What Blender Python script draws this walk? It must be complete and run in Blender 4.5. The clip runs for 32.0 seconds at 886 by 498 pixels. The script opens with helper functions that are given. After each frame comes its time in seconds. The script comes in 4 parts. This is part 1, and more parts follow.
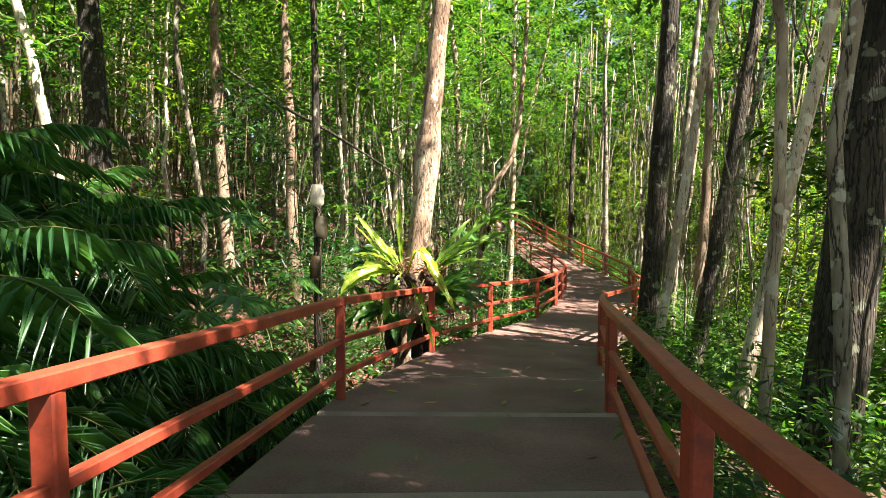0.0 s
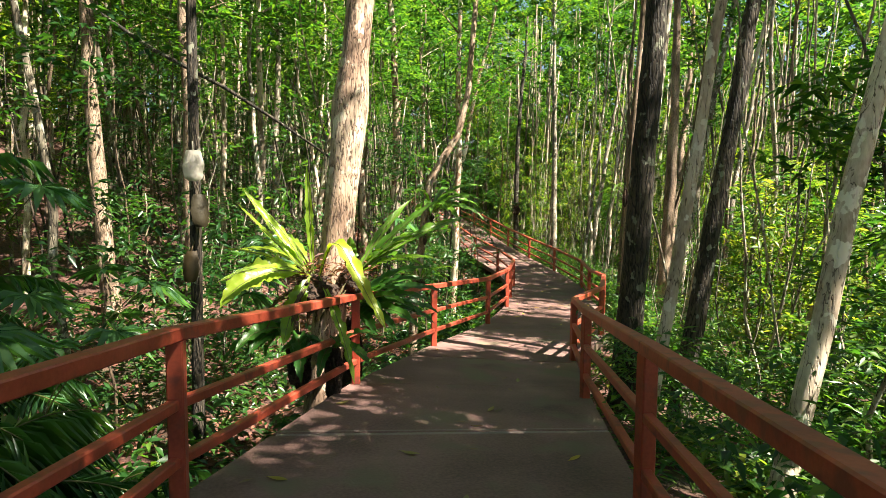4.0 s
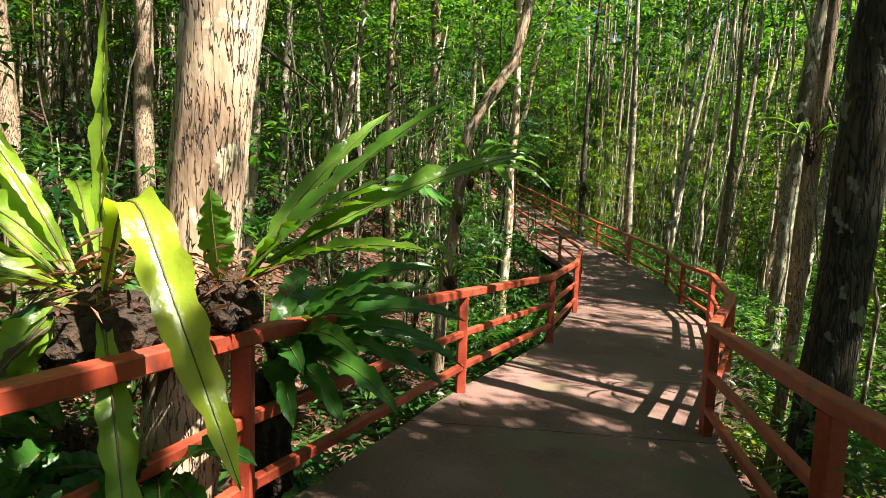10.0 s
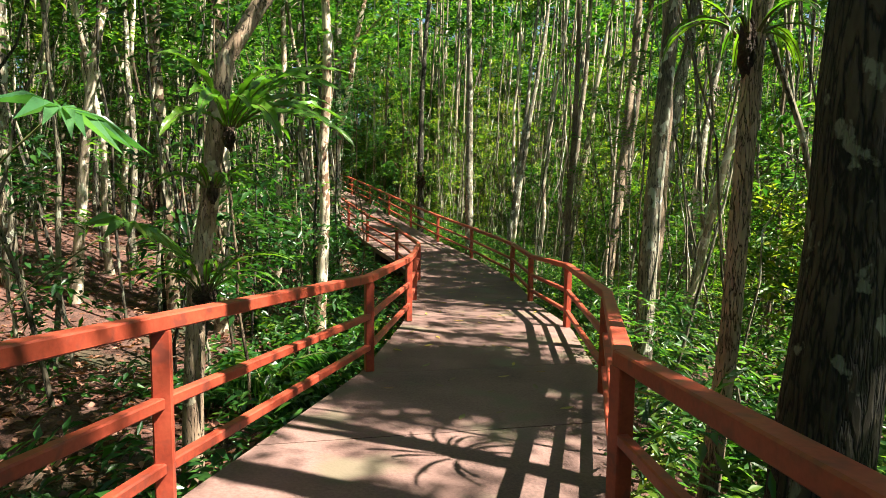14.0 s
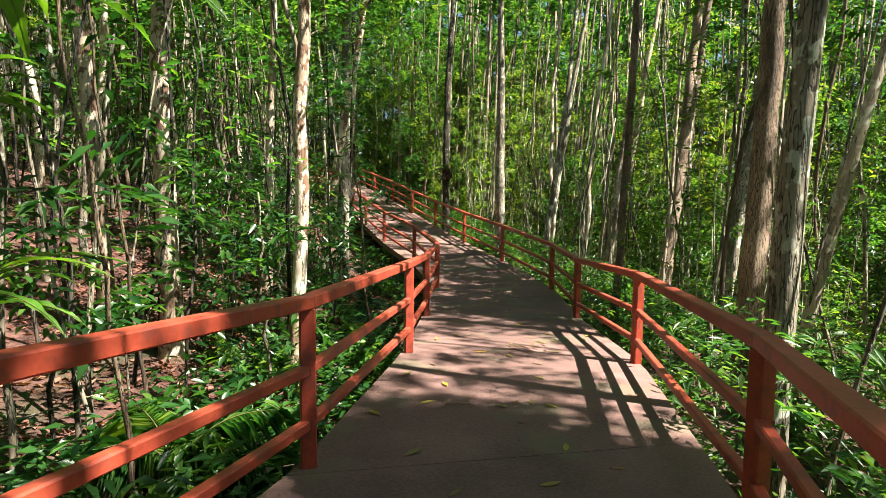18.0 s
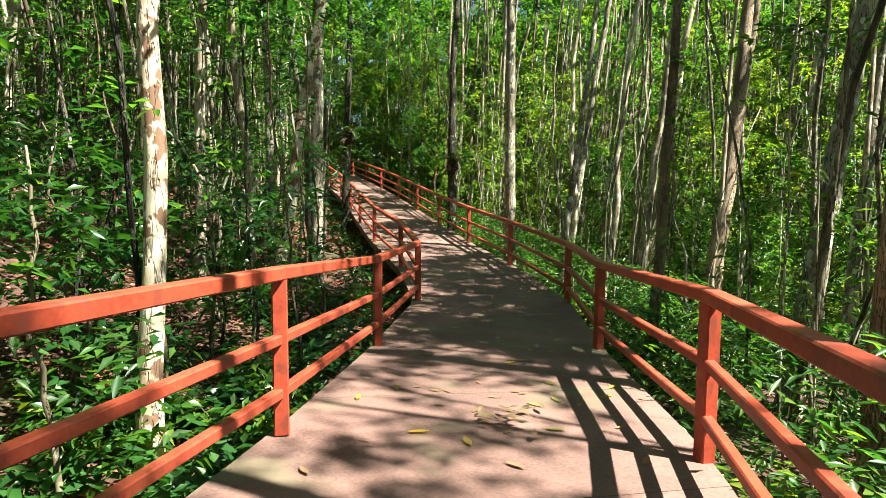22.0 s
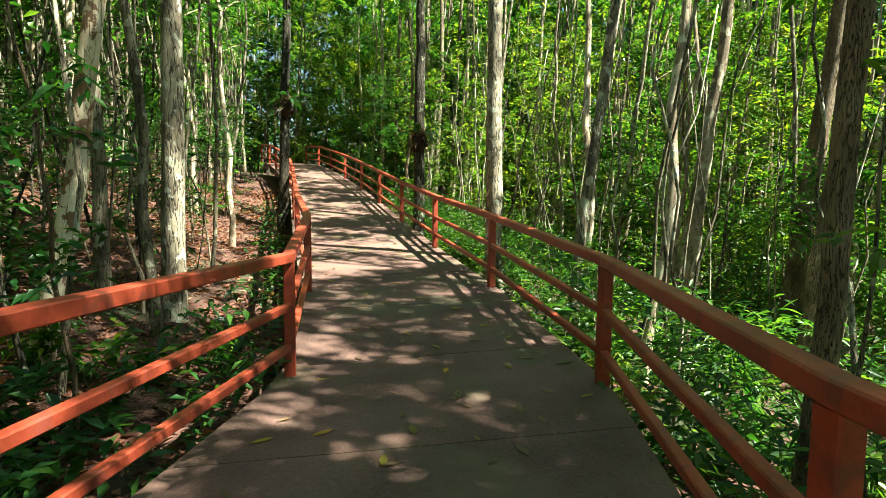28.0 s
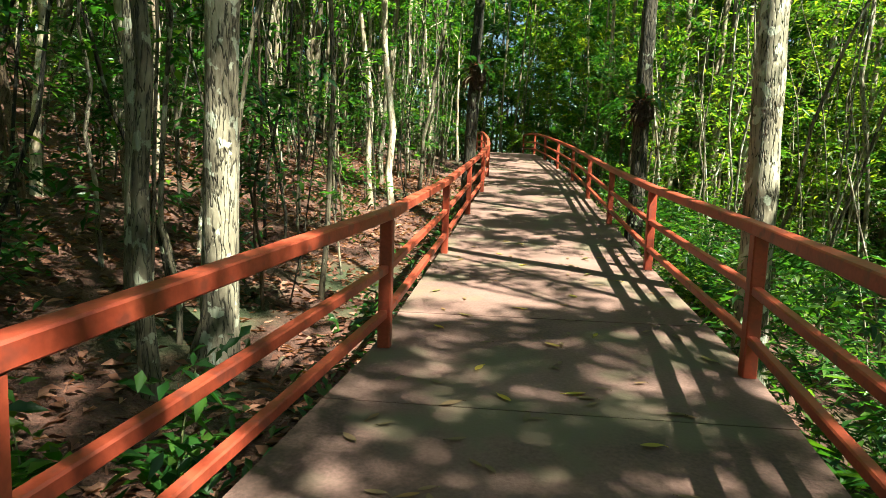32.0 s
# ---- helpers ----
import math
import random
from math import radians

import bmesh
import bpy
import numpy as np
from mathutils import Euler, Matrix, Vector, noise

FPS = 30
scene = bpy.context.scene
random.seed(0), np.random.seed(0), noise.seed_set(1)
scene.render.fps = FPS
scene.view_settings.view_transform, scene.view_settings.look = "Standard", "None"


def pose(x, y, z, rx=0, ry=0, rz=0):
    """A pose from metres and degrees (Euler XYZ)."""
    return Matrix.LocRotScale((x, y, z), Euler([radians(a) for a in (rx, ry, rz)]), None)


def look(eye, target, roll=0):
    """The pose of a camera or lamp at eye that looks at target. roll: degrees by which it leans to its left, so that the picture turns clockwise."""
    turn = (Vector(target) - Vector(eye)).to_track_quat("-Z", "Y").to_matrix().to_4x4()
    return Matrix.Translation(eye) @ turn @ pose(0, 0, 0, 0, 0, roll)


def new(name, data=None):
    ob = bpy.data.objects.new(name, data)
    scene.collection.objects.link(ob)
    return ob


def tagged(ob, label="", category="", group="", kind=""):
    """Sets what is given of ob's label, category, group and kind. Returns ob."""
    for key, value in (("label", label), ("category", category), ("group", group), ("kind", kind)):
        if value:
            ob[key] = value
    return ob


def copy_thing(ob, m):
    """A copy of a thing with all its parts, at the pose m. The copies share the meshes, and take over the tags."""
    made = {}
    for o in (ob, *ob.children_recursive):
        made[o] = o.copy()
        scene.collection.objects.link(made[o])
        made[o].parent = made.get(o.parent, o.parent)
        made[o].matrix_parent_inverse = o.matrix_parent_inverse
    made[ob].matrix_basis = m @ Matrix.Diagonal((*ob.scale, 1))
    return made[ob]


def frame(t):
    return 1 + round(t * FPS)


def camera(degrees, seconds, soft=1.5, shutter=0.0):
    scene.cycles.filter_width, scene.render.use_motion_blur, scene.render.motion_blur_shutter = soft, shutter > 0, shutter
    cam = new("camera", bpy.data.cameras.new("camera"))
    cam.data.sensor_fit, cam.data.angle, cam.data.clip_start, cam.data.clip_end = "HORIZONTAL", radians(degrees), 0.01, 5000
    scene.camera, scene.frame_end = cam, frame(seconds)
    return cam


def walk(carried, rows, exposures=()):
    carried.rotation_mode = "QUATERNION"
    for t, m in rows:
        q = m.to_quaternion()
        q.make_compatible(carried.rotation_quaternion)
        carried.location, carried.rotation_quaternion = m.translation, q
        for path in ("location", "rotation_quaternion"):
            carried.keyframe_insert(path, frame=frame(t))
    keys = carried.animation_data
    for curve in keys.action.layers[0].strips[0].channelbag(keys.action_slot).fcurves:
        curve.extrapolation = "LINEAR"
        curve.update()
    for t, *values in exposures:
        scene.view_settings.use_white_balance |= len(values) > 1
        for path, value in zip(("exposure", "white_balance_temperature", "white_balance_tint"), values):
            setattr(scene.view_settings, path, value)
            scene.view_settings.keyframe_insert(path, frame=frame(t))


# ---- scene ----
cam = camera(72.5, 32.0, soft=0.8)
PATH = [
    (0, (-0.543, 0.534, 1.858), (-0.358, 2.521, 1.739), -0.1),
    (0.5, (-0.458, 0.793, 1.84), (-0.28, 2.781, 1.719), 0.0),
    (1, (-0.419, 1.119, 1.807), (-0.235, 3.107, 1.686), -0.1),
    (1.5, (-0.358, 1.413, 1.81), (-0.172, 3.401, 1.687), 0.0),
    (2, (-0.274, 1.767, 1.762), (-0.087, 3.755, 1.649), -0.3),
    (2.5, (-0.249, 2.08, 1.72), (-0.048, 4.066, 1.604), 0.1),
    (3, (-0.229, 2.419, 1.746), (-0.022, 4.404, 1.619), 0.2),
    (3.5, (-0.219, 2.673, 1.719), (0.142, 4.635, 1.588), -0.1),
    (5.5, (-0.054, 4.144, 1.688), (0.347, 6.096, 1.514), 0.8),
    (6, (0.029, 4.548, 1.645), (0.434, 6.498, 1.47), 0.8),
    (6.5, (0.135, 4.88, 1.604), (0.536, 6.832, 1.425), 0.7),
    (7, (0.228, 5.18, 1.572), (0.54, 7.147, 1.391), 1.0),
    (7.5, (0.302, 5.432, 1.565), (0.613, 7.399, 1.386), 1.3),
    (8, (0.408, 5.723, 1.521), (0.611, 7.704, 1.337), 1.5),
    (8.5, (0.5, 6.02, 1.519), (0.697, 8.001, 1.329), 1.7),
    (9, (0.565, 6.277, 1.49), (0.762, 8.258, 1.3), 1.7),
    (9.5, (0.637, 6.555, 1.447), (0.837, 8.536, 1.255), 1.7),
    (10, (0.731, 6.797, 1.41), (0.931, 8.777, 1.211), 1.7),
    (10.5, (0.882, 7.074, 1.402), (1.082, 9.053, 1.2), 1.4),
    (11, (0.984, 7.396, 1.36), (1.345, 9.353, 1.163), 1.0),
    (11.5, (1.134, 7.778, 1.311), (1.661, 9.697, 1.115), 0.7),
    (12, (1.197, 8.023, 1.238), (1.75, 9.936, 1.052), 0.7),
    (12.5, (1.305, 8.343, 1.208), (1.916, 10.238, 1.017), 0.6),
    (13, (1.475, 8.638, 1.163), (2.102, 10.528, 0.976), 0.5),
    (13.5, (1.631, 8.949, 1.096), (2.278, 10.832, 0.912), 0.7),
    (14, (1.775, 9.271, 1.054), (2.465, 11.139, 0.871), 0.6),
    (14.5, (1.825, 9.494, 1.043), (2.53, 11.356, 0.855), 0.4),
    (16.5, (2.478, 10.689, 0.848), (3.051, 12.597, 0.673), 0.0),
    (17, (2.631, 11.102, 0.799), (3.212, 13.008, 0.627), -0.1),
    (17.5, (2.793, 11.453, 0.83), (3.376, 13.357, 0.649), 0.3),
    (18, (2.921, 11.794, 0.794), (3.507, 13.698, 0.616), 0.5),
    (18.5, (3.085, 12.08, 0.731), (3.649, 13.991, 0.557), 0.6),
    (19, (3.313, 12.381, 0.669), (3.869, 14.294, 0.497), -0.0),
    (19.5, (3.491, 12.715, 0.649), (4.054, 14.626, 0.475), 0.4),
    (20, (3.708, 13.022, 0.625), (4.27, 14.933, 0.446), 0.4),
    (20.5, (3.918, 13.415, 0.595), (4.477, 15.327, 0.418), 0.1),
    (21, (4.087, 13.759, 0.55), (4.596, 15.686, 0.38), 0.2),
    (21.5, (4.332, 14.066, 0.539), (4.828, 15.996, 0.368), 0.3),
    (22, (4.511, 14.422, 0.5), (5.009, 16.352, 0.33), 0.3),
    (22.5, (4.696, 14.79, 0.482), (5.19, 16.721, 0.309), 0.2),
    (23, (4.846, 15.202, 0.488), (5.348, 17.13, 0.314), 0.6),
    (23.5, (4.999, 15.667, 0.462), (5.469, 17.603, 0.286), 1.3),
    (24, (5.116, 16.005, 0.44), (5.587, 17.941, 0.262), 1.7),
    (24.5, (5.256, 16.39, 0.425), (5.724, 18.326, 0.245), 1.3),
    (25, (5.432, 16.829, 0.468), (5.926, 18.758, 0.283), 1.2),
    (25.5, (5.586, 17.359, 0.4), (6.112, 19.28, 0.222), 2.4),
    (27.5, (6.331, 18.863, 0.317), (6.84, 20.791, 0.161), 1.0),
    (28, (6.538, 19.275, 0.238), (7.054, 21.2, 0.063), 0.5),
    (28.5, (6.754, 19.682, 0.216), (7.258, 21.606, 0.008), 0.0),
    (29, (6.859, 20.148, 0.23), (7.374, 22.07, 0.019), 0.5),
    (29.5, (6.977, 20.53, 0.174), (7.49, 22.452, -0.034), 0.5),
    (30, (7.161, 21.114, 0.167), (7.536, 23.066, -0.054), 1.0),
    (30.5, (7.299, 21.601, 0.151), (7.455, 23.583, -0.062), 1.6),
    (31, (7.487, 22.043, 0.133), (7.413, 24.03, -0.077), 1.8),
    (31.3, (7.569, 22.312, 0.143), (7.401, 24.294, -0.07), 1.9),
    (31.5, (7.618, 22.456, 0.138), (7.442, 24.437, -0.076), 2.3),
    (32, (7.751, 22.97, 0.166), (7.519, 24.946, -0.041), 2.1),
]
EXPOSURES = [(0.0, 2.65, 6950, 10), (4.0, 2.5, 6950, 7), (7.0, 2.25, 6950, 2), (10.0, 2.15, 6950, 2), (14.0, 2.25, 6700, 0), (17.0, 2.3, 6600, 5), (21.0, 2.35, 6500, 0), (25.0, 2.5, 6800, -12), (28.0, 2.55, 6700, -10), (32.0, 2.4, 6650, -12)]
walk(cam, [(t, look(eye, target, roll)) for t, eye, target, roll in PATH], EXPOSURES)

# ---------------------------------------------------------------- light
SUN_ELEVATION, SUN_AZIMUTH = 58.0, 126.0   # azimuth: degrees from +y towards +x
world = bpy.data.worlds.new("world")
scene.world = world
world.use_nodes = True
wn = world.node_tree.nodes
sky = wn.new("ShaderNodeTexSky")
sky.sky_type = "NISHITA"
sky.sun_disc = False
sky.sun_elevation, sky.sun_rotation = radians(SUN_ELEVATION), radians(SUN_AZIMUTH)
world.node_tree.links.new(sky.outputs[0], wn["Background"].inputs[0])
wn["Background"].inputs[1].default_value = 0.035
sun_data = bpy.data.lights.new("sun", "SUN")
sun_data.energy, sun_data.angle, sun_data.color = 5.0, radians(0.53), (1.0, 0.94, 0.84)
sun = new("sun", sun_data)
_el, _az = radians(SUN_ELEVATION), radians(SUN_AZIMUTH)
TO_SUN = Vector((math.sin(_az) * math.cos(_el), math.cos(_az) * math.cos(_el), math.sin(_el)))
sun.matrix_world = look(TO_SUN * 60, (0, 0, 0))


# ---------------------------------------------------------------- materials
def material(name, rough=0.8):
    m = bpy.data.materials.new(name)
    m.use_nodes = True
    b = m.node_tree.nodes["Principled BSDF"]
    b.inputs["Roughness"].default_value = rough
    return m, m.node_tree, b


def ramp(nt, fac, stops):
    r = nt.nodes.new("ShaderNodeValToRGB")
    el = r.color_ramp.elements
    while len(el) < len(stops):
        el.new(0.5)
    for e, (at, c) in zip(el, stops):
        e.position, e.color = at, (*c, 1)
    nt.links.new(fac, r.inputs[0])
    return r.outputs[0]


def tex(nt, scale, detail=4.0, stretch=(1, 1, 1), kind="Noise"):
    c = nt.nodes.new("ShaderNodeTexCoord")
    mp = nt.nodes.new("ShaderNodeMapping")
    mp.inputs["Scale"].default_value = stretch
    n = nt.nodes.new("ShaderNodeTex" + kind)
    n.inputs["Scale"].default_value = scale
    if kind == "Noise":
        n.inputs["Detail"].default_value = detail
    nt.links.new(c.outputs["Object"], mp.inputs[0])
    nt.links.new(mp.outputs[0], n.inputs["Vector"])
    return n.outputs[0]


def mix(nt, fac, a, b, mode="MIX"):
    n = nt.nodes.new("ShaderNodeMix")
    n.data_type, n.blend_type = "RGBA", mode
    for sock, v in ((n.inputs[0], fac), (n.inputs[6], a), (n.inputs[7], b)):
        if isinstance(v, (int, float)):
            sock.default_value = v
        elif isinstance(v, tuple):
            sock.default_value = (*v, 1)
        else:
            nt.links.new(v, sock)
    return n.outputs[2]


def bump(nt, bsdf, height, strength, distance=0.01):
    n = nt.nodes.new("ShaderNodeBump")
    n.inputs["Strength"].default_value = strength
    n.inputs["Distance"].default_value = distance
    nt.links.new(height, n.inputs["Height"])
    nt.links.new(n.outputs[0], bsdf.inputs["Normal"])


def surface(name, dark, mid, light, scale, rough=0.85, fine=None, stretch=(1, 1, 1), strength=0.4, distance=0.01, patch=None, patch_scale=2.0):
    """Colour ramp over a coarse noise, finer grain on top, and relief from the grain."""
    m, nt, b = material(name, rough)
    coarse = tex(nt, scale, 5.0, stretch)
    col = ramp(nt, coarse, [(0.28, dark), (0.5, mid), (0.72, light)])
    grain = tex(nt, fine or scale * 9, 6.0, stretch)
    col = mix(nt, 0.35, col, ramp(nt, grain, [(0.3, dark), (0.7, light)]), "MIX")
    if patch:
        spots = ramp(nt, tex(nt, patch_scale, 3.0), [(0.55, (0, 0, 0)), (0.66, (1, 1, 1))])
        col = mix(nt, spots, col, patch)
    nt.links.new(col, b.inputs["Base Color"])
    bump(nt, b, grain, strength, distance)
    return m


def bark(name, dark, mid, light, strength=0.7, patch=None, plates=14.0, gap=0.1, cover=0.56):
    """Bark of long plates between dark fissures, with mottling, lichen patches and a tint of its own for each tree."""
    m, nt, b = material(name, 0.9)
    fiss = tex(nt, plates, 3.5, (1, 1, 0.15))
    ridge = nt.nodes.new("ShaderNodeMath")
    ridge.operation = "SUBTRACT"
    ridge.inputs[1].default_value = 0.5
    nt.links.new(fiss, ridge.inputs[0])
    cells = nt.nodes.new("ShaderNodeMath")
    cells.operation = "ABSOLUTE"
    nt.links.new(ridge.outputs[0], cells.inputs[0])
    coarse = tex(nt, 2.6, 6.0, (1, 1, 0.6))
    grain = tex(nt, 42.0, 6.0, (1, 1, 0.3))
    col = ramp(nt, coarse, [(0.36, dark), (0.46, mid), (0.6, light)])
    col = mix(nt, 0.25, col, ramp(nt, grain, [(0.35, dark), (0.65, light)]))
    col = mix(nt, ramp(nt, cells.outputs[0], [(gap * 0.25, (1, 1, 1)), (gap, (0, 0, 0))]), col, tuple(v * 0.6 for v in dark))
    if patch:
        spots = ramp(nt, tex(nt, 7.0, 6.0, (1, 1, 0.8)), [(cover, (0, 0, 0)), (cover + 0.03, (1, 1, 1))])
        col = mix(nt, spots, col, patch)
    info = nt.nodes.new("ShaderNodeObjectInfo")
    col = mix(nt, 1.0, col, ramp(nt, info.outputs["Random"], [(0.0, (0.55, 0.52, 0.46)), (0.5, (0.95, 0.9, 0.84)), (1.0, (1.2, 1.16, 1.1))]), "MULTIPLY")
    geo = nt.nodes.new("ShaderNodeNewGeometry")
    col = mix(nt, 1.0, col, ramp(nt, geo.outputs["Random Per Island"], [(0.0, (0.35, 0.33, 0.27)), (0.45, (0.72, 0.68, 0.6)), (1.0, (1.1, 1.08, 1.04))]), "MULTIPLY")
    nt.links.new(col, b.inputs["Base Color"])
    relief = nt.nodes.new("ShaderNodeMath")
    relief.operation = "MULTIPLY_ADD"
    relief.inputs[1].default_value = 0.25
    nt.links.new(grain, relief.inputs[0])
    nt.links.new(ramp(nt, cells.outputs[0], [(0.0, (0, 0, 0)), (gap * 1.6, (1, 1, 1))]), relief.inputs[2])
    bump(nt, b, relief.outputs[0], strength, 0.02)
    return m


def leaf(name, a, b_col, c, through_share=0.5, rough=0.45, mottle=0.0):
    """Thin leaf: a glossy face that lets part of the light through, each leaf with its own green."""
    m, nt, b = material(name, rough)
    geo = nt.nodes.new("ShaderNodeNewGeometry")
    col = ramp(nt, geo.outputs["Random Per Island"], [(0.0, a), (0.55, b_col), (1.0, c)])
    info = nt.nodes.new("ShaderNodeObjectInfo")
    col = mix(nt, 1.0, col, ramp(nt, info.outputs["Random"], [(0.0, (0.7, 0.8, 0.7)), (0.6, (1, 1, 1)), (1.0, (1.35, 1.12, 0.75))]), "MULTIPLY")
    nt.links.new(col, b.inputs["Base Color"])
    if mottle:
        blot = ramp(nt, tex(nt, 11.0, 6.0), [(0.3, (0.6, 0.5, 0.4)), (0.48, (1, 1, 1)), (0.62, (1.1, 1.08, 1.3))])
        col = mix(nt, mottle, col, blot, "MULTIPLY")
        bump(nt, b, tex(nt, 26.0, 3.0), 0.35, 0.012)
    b.inputs["Specular IOR Level"].default_value = 0.42
    tr = nt.nodes.new("ShaderNodeBsdfTranslucent")
    nt.links.new(mix(nt, 1.0, col, (1.9, 2.0, 0.75), "MULTIPLY"), tr.inputs[0])
    ms = nt.nodes.new("ShaderNodeMixShader")
    ms.inputs[0].default_value = through_share
    nt.links.new(b.outputs[0], ms.inputs[1])
    nt.links.new(tr.outputs[0], ms.inputs[2])
    nt.links.new(ms.outputs[0], nt.nodes["Material Output"].inputs[0])
    return m


# the deck's olive patches put the green tone of leaf shade into the concrete
M_DECK = surface("deck_concrete", (0.062, 0.034, 0.029), (0.155, 0.082, 0.071), (0.24, 0.134, 0.121), 1.1, 0.92, 45.0, strength=0.35, patch=(0.135, 0.1, 0.07), patch_scale=1.4)
M_JOINT = surface("joint_mortar", (0.13, 0.095, 0.08), (0.22, 0.16, 0.14), (0.3, 0.22, 0.19), 3.0, 0.9, 70.0, strength=0.3)
M_RAIL = surface("red_rail_paint", (0.17, 0.024, 0.012), (0.36, 0.05, 0.026), (0.42, 0.078, 0.04), 3.0, 0.5, 45.0, strength=0.2, distance=0.004, patch=(0.2, 0.04, 0.026), patch_scale=9.0)
M_UNDER = surface("support_concrete", (0.1, 0.085, 0.075), (0.19, 0.16, 0.14), (0.26, 0.225, 0.2), 2.0, 0.95)
M_GROUND = surface("leaf_litter_soil", (0.022, 0.009, 0.007), (0.075, 0.03, 0.022), (0.18, 0.078, 0.06), 7.0, 0.95, 30.0, strength=1.0, distance=0.05, patch=(0.035, 0.04, 0.016), patch_scale=0.5)
M_BARK_PALE = bark("pale_bark", (0.14, 0.1, 0.075), (0.36, 0.29, 0.24), (0.6, 0.53, 0.46), 0.6, (0.68, 0.65, 0.6), 13.0, 0.014, 0.56)
M_BARK_BROWN = bark("brown_bark", (0.09, 0.06, 0.042), (0.23, 0.16, 0.12), (0.4, 0.31, 0.25), 1.0, None, 46.0, 0.028)
M_BARK_CORK = bark("cork_bark", (0.17, 0.105, 0.078), (0.4, 0.28, 0.22), (0.62, 0.49, 0.41), 1.0, (0.66, 0.58, 0.5), 34.0, 0.022, 0.6)
# the brown patches are bark blotches and painted shadow dapples in one
M_BARK_MOTTLED = bark("mottled_dapple_bark", (0.28, 0.19, 0.14), (0.5, 0.4, 0.33), (0.74, 0.67, 0.6), 0.7, (0.17, 0.1, 0.07), 13.0, 0.014, 0.53)
M_BARK_DARK = bark("dark_bark", (0.014, 0.011, 0.008), (0.05, 0.04, 0.03), (0.1, 0.083, 0.066), 1.0, (0.22, 0.24, 0.2), 22.0, 0.06, 0.6)
M_BARK_GREY = bark("grey_bark", (0.06, 0.05, 0.04), (0.19, 0.16, 0.13), (0.38, 0.35, 0.3), 0.7, (0.5, 0.52, 0.48), 20.0, 0.03, 0.57)
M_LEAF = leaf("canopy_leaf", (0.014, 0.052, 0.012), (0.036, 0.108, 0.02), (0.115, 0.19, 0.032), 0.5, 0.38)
# yellower, brighter copy of the canopy leaf, with sunlight put into its colour
M_LEAF_YELLOW = leaf("sun_toned_leaf", (0.03, 0.08, 0.014), (0.085, 0.155, 0.024), (0.25, 0.26, 0.045), 0.5, 0.38)
M_LEAF_DARK = leaf("shrub_leaf", (0.01, 0.042, 0.011), (0.022, 0.075, 0.018), (0.05, 0.12, 0.024), 0.35, 0.33)


# ---------------------------------------------------------------- the plan: posts along both edges of the deck (x, y, deck height)
LEFT = [(-2.9, -4.4, 0.9), (-2.35, -0.7, 0.6), (-1.74, 2.75, 0.31), (-1.0, 6.42, 0.05), (0.12, 9.51, -0.23), (1.5, 12.36, -0.52), (3.18, 15.23, -0.77), (4.46, 18.03, -0.90),
        (5.45, 20.89, -1.12), (6.59, 24.13, -1.21), (6.86, 27.15, -1.0), (6.83, 30.97, -0.73), (6.85, 34.5, -0.35), (6.9, 38.0, 0.06),
        (6.85, 41.5, 0.5), (6.65, 45.0, 0.95), (6.35, 48.5, 1.4), (6.0, 52.0, 1.82), (5.5, 56.0, 2.1)]
RIGHT = [(-0.9, -4.2, 0.82), (-0.25, -0.8, 0.52), (0.57, 2.58, 0.24), (1.56, 6.0, -0.03), (2.57, 9.01, -0.37), (3.55, 11.6, -0.67), (5.17, 14.0, -0.83), (6.81, 17.3, -1.0),
         (7.86, 20.42, -1.19), (8.91, 23.35, -1.2), (9.29, 26.99, -0.99), (9.33, 30.29, -0.73), (9.4, 33.9, -0.4), (9.42, 37.5, 0.0),
         (9.36, 41.2, 0.45), (9.15, 45.0, 0.93), (8.85, 48.7, 1.4), (8.5, 52.2, 1.82), (8.0, 56.2, 2.1)]
RAIL_H = 1.0


def along(line, y):
    """The edge at a given y, straight between posts."""
    for a, b in zip(line, line[1:]):
        if y <= b[1] or b is line[-1]:
            f = (y - a[1]) / (b[1] - a[1])
            return a[0] + (b[0] - a[0]) * f, a[2] + (b[2] - a[2]) * f


def smooth(a, b, x):
    f = min(1.0, max(0.0, (x - a) / (b - a)))
    return f * f * (3 - 2 * f)


def ground_z(x, y):
    """Height of the forest floor: a hillside rises to one side of the deck and falls to the other."""
    yy = min(max(y, -3.0), 55.8)
    (xl, zl), (xr, zr) = along(LEFT, yy), along(RIGHT, yy)
    base = (zl + zr) / 2 - 0.85
    left, right = max(0.0, xl - x), max(0.0, x - xr)
    rise = 0.08 + 0.09 * smooth(9, 17, y) + 0.1 * smooth(18, 26, y)
    z = base + rise * min(left, 40) - 0.5 * smooth(0, 6, right) - 0.1 * min(right, 30) - 0.3 * smooth(0.0, 1.5, left) + 0.15
    return z + 0.18 * noise.noise((x * 0.35, y * 0.35, 0)) + 0.06 * noise.noise((x * 1.3, y * 1.3, 3))


# ---------------------------------------------------------------- helpers for meshes
def mesh_of(bm, mat, name):
    me = bpy.data.meshes.new(name)
    bm.normal_update()
    bm.to_mesh(me)
    bm.free()
    me.materials.append(mat)
    return me


def part(name, bm, mat, parent, label=""):
    """One mesh object under a thing or under a part."""
    ob = new(name, bm if isinstance(bm, bpy.types.Mesh) else mesh_of(bm, mat, name))
    ob.parent = parent
    return tagged(ob, label)


def empty(name, m=None, **tags):
    ob = new(name)
    ob.matrix_world = m or Matrix()
    return tagged(ob, **tags)


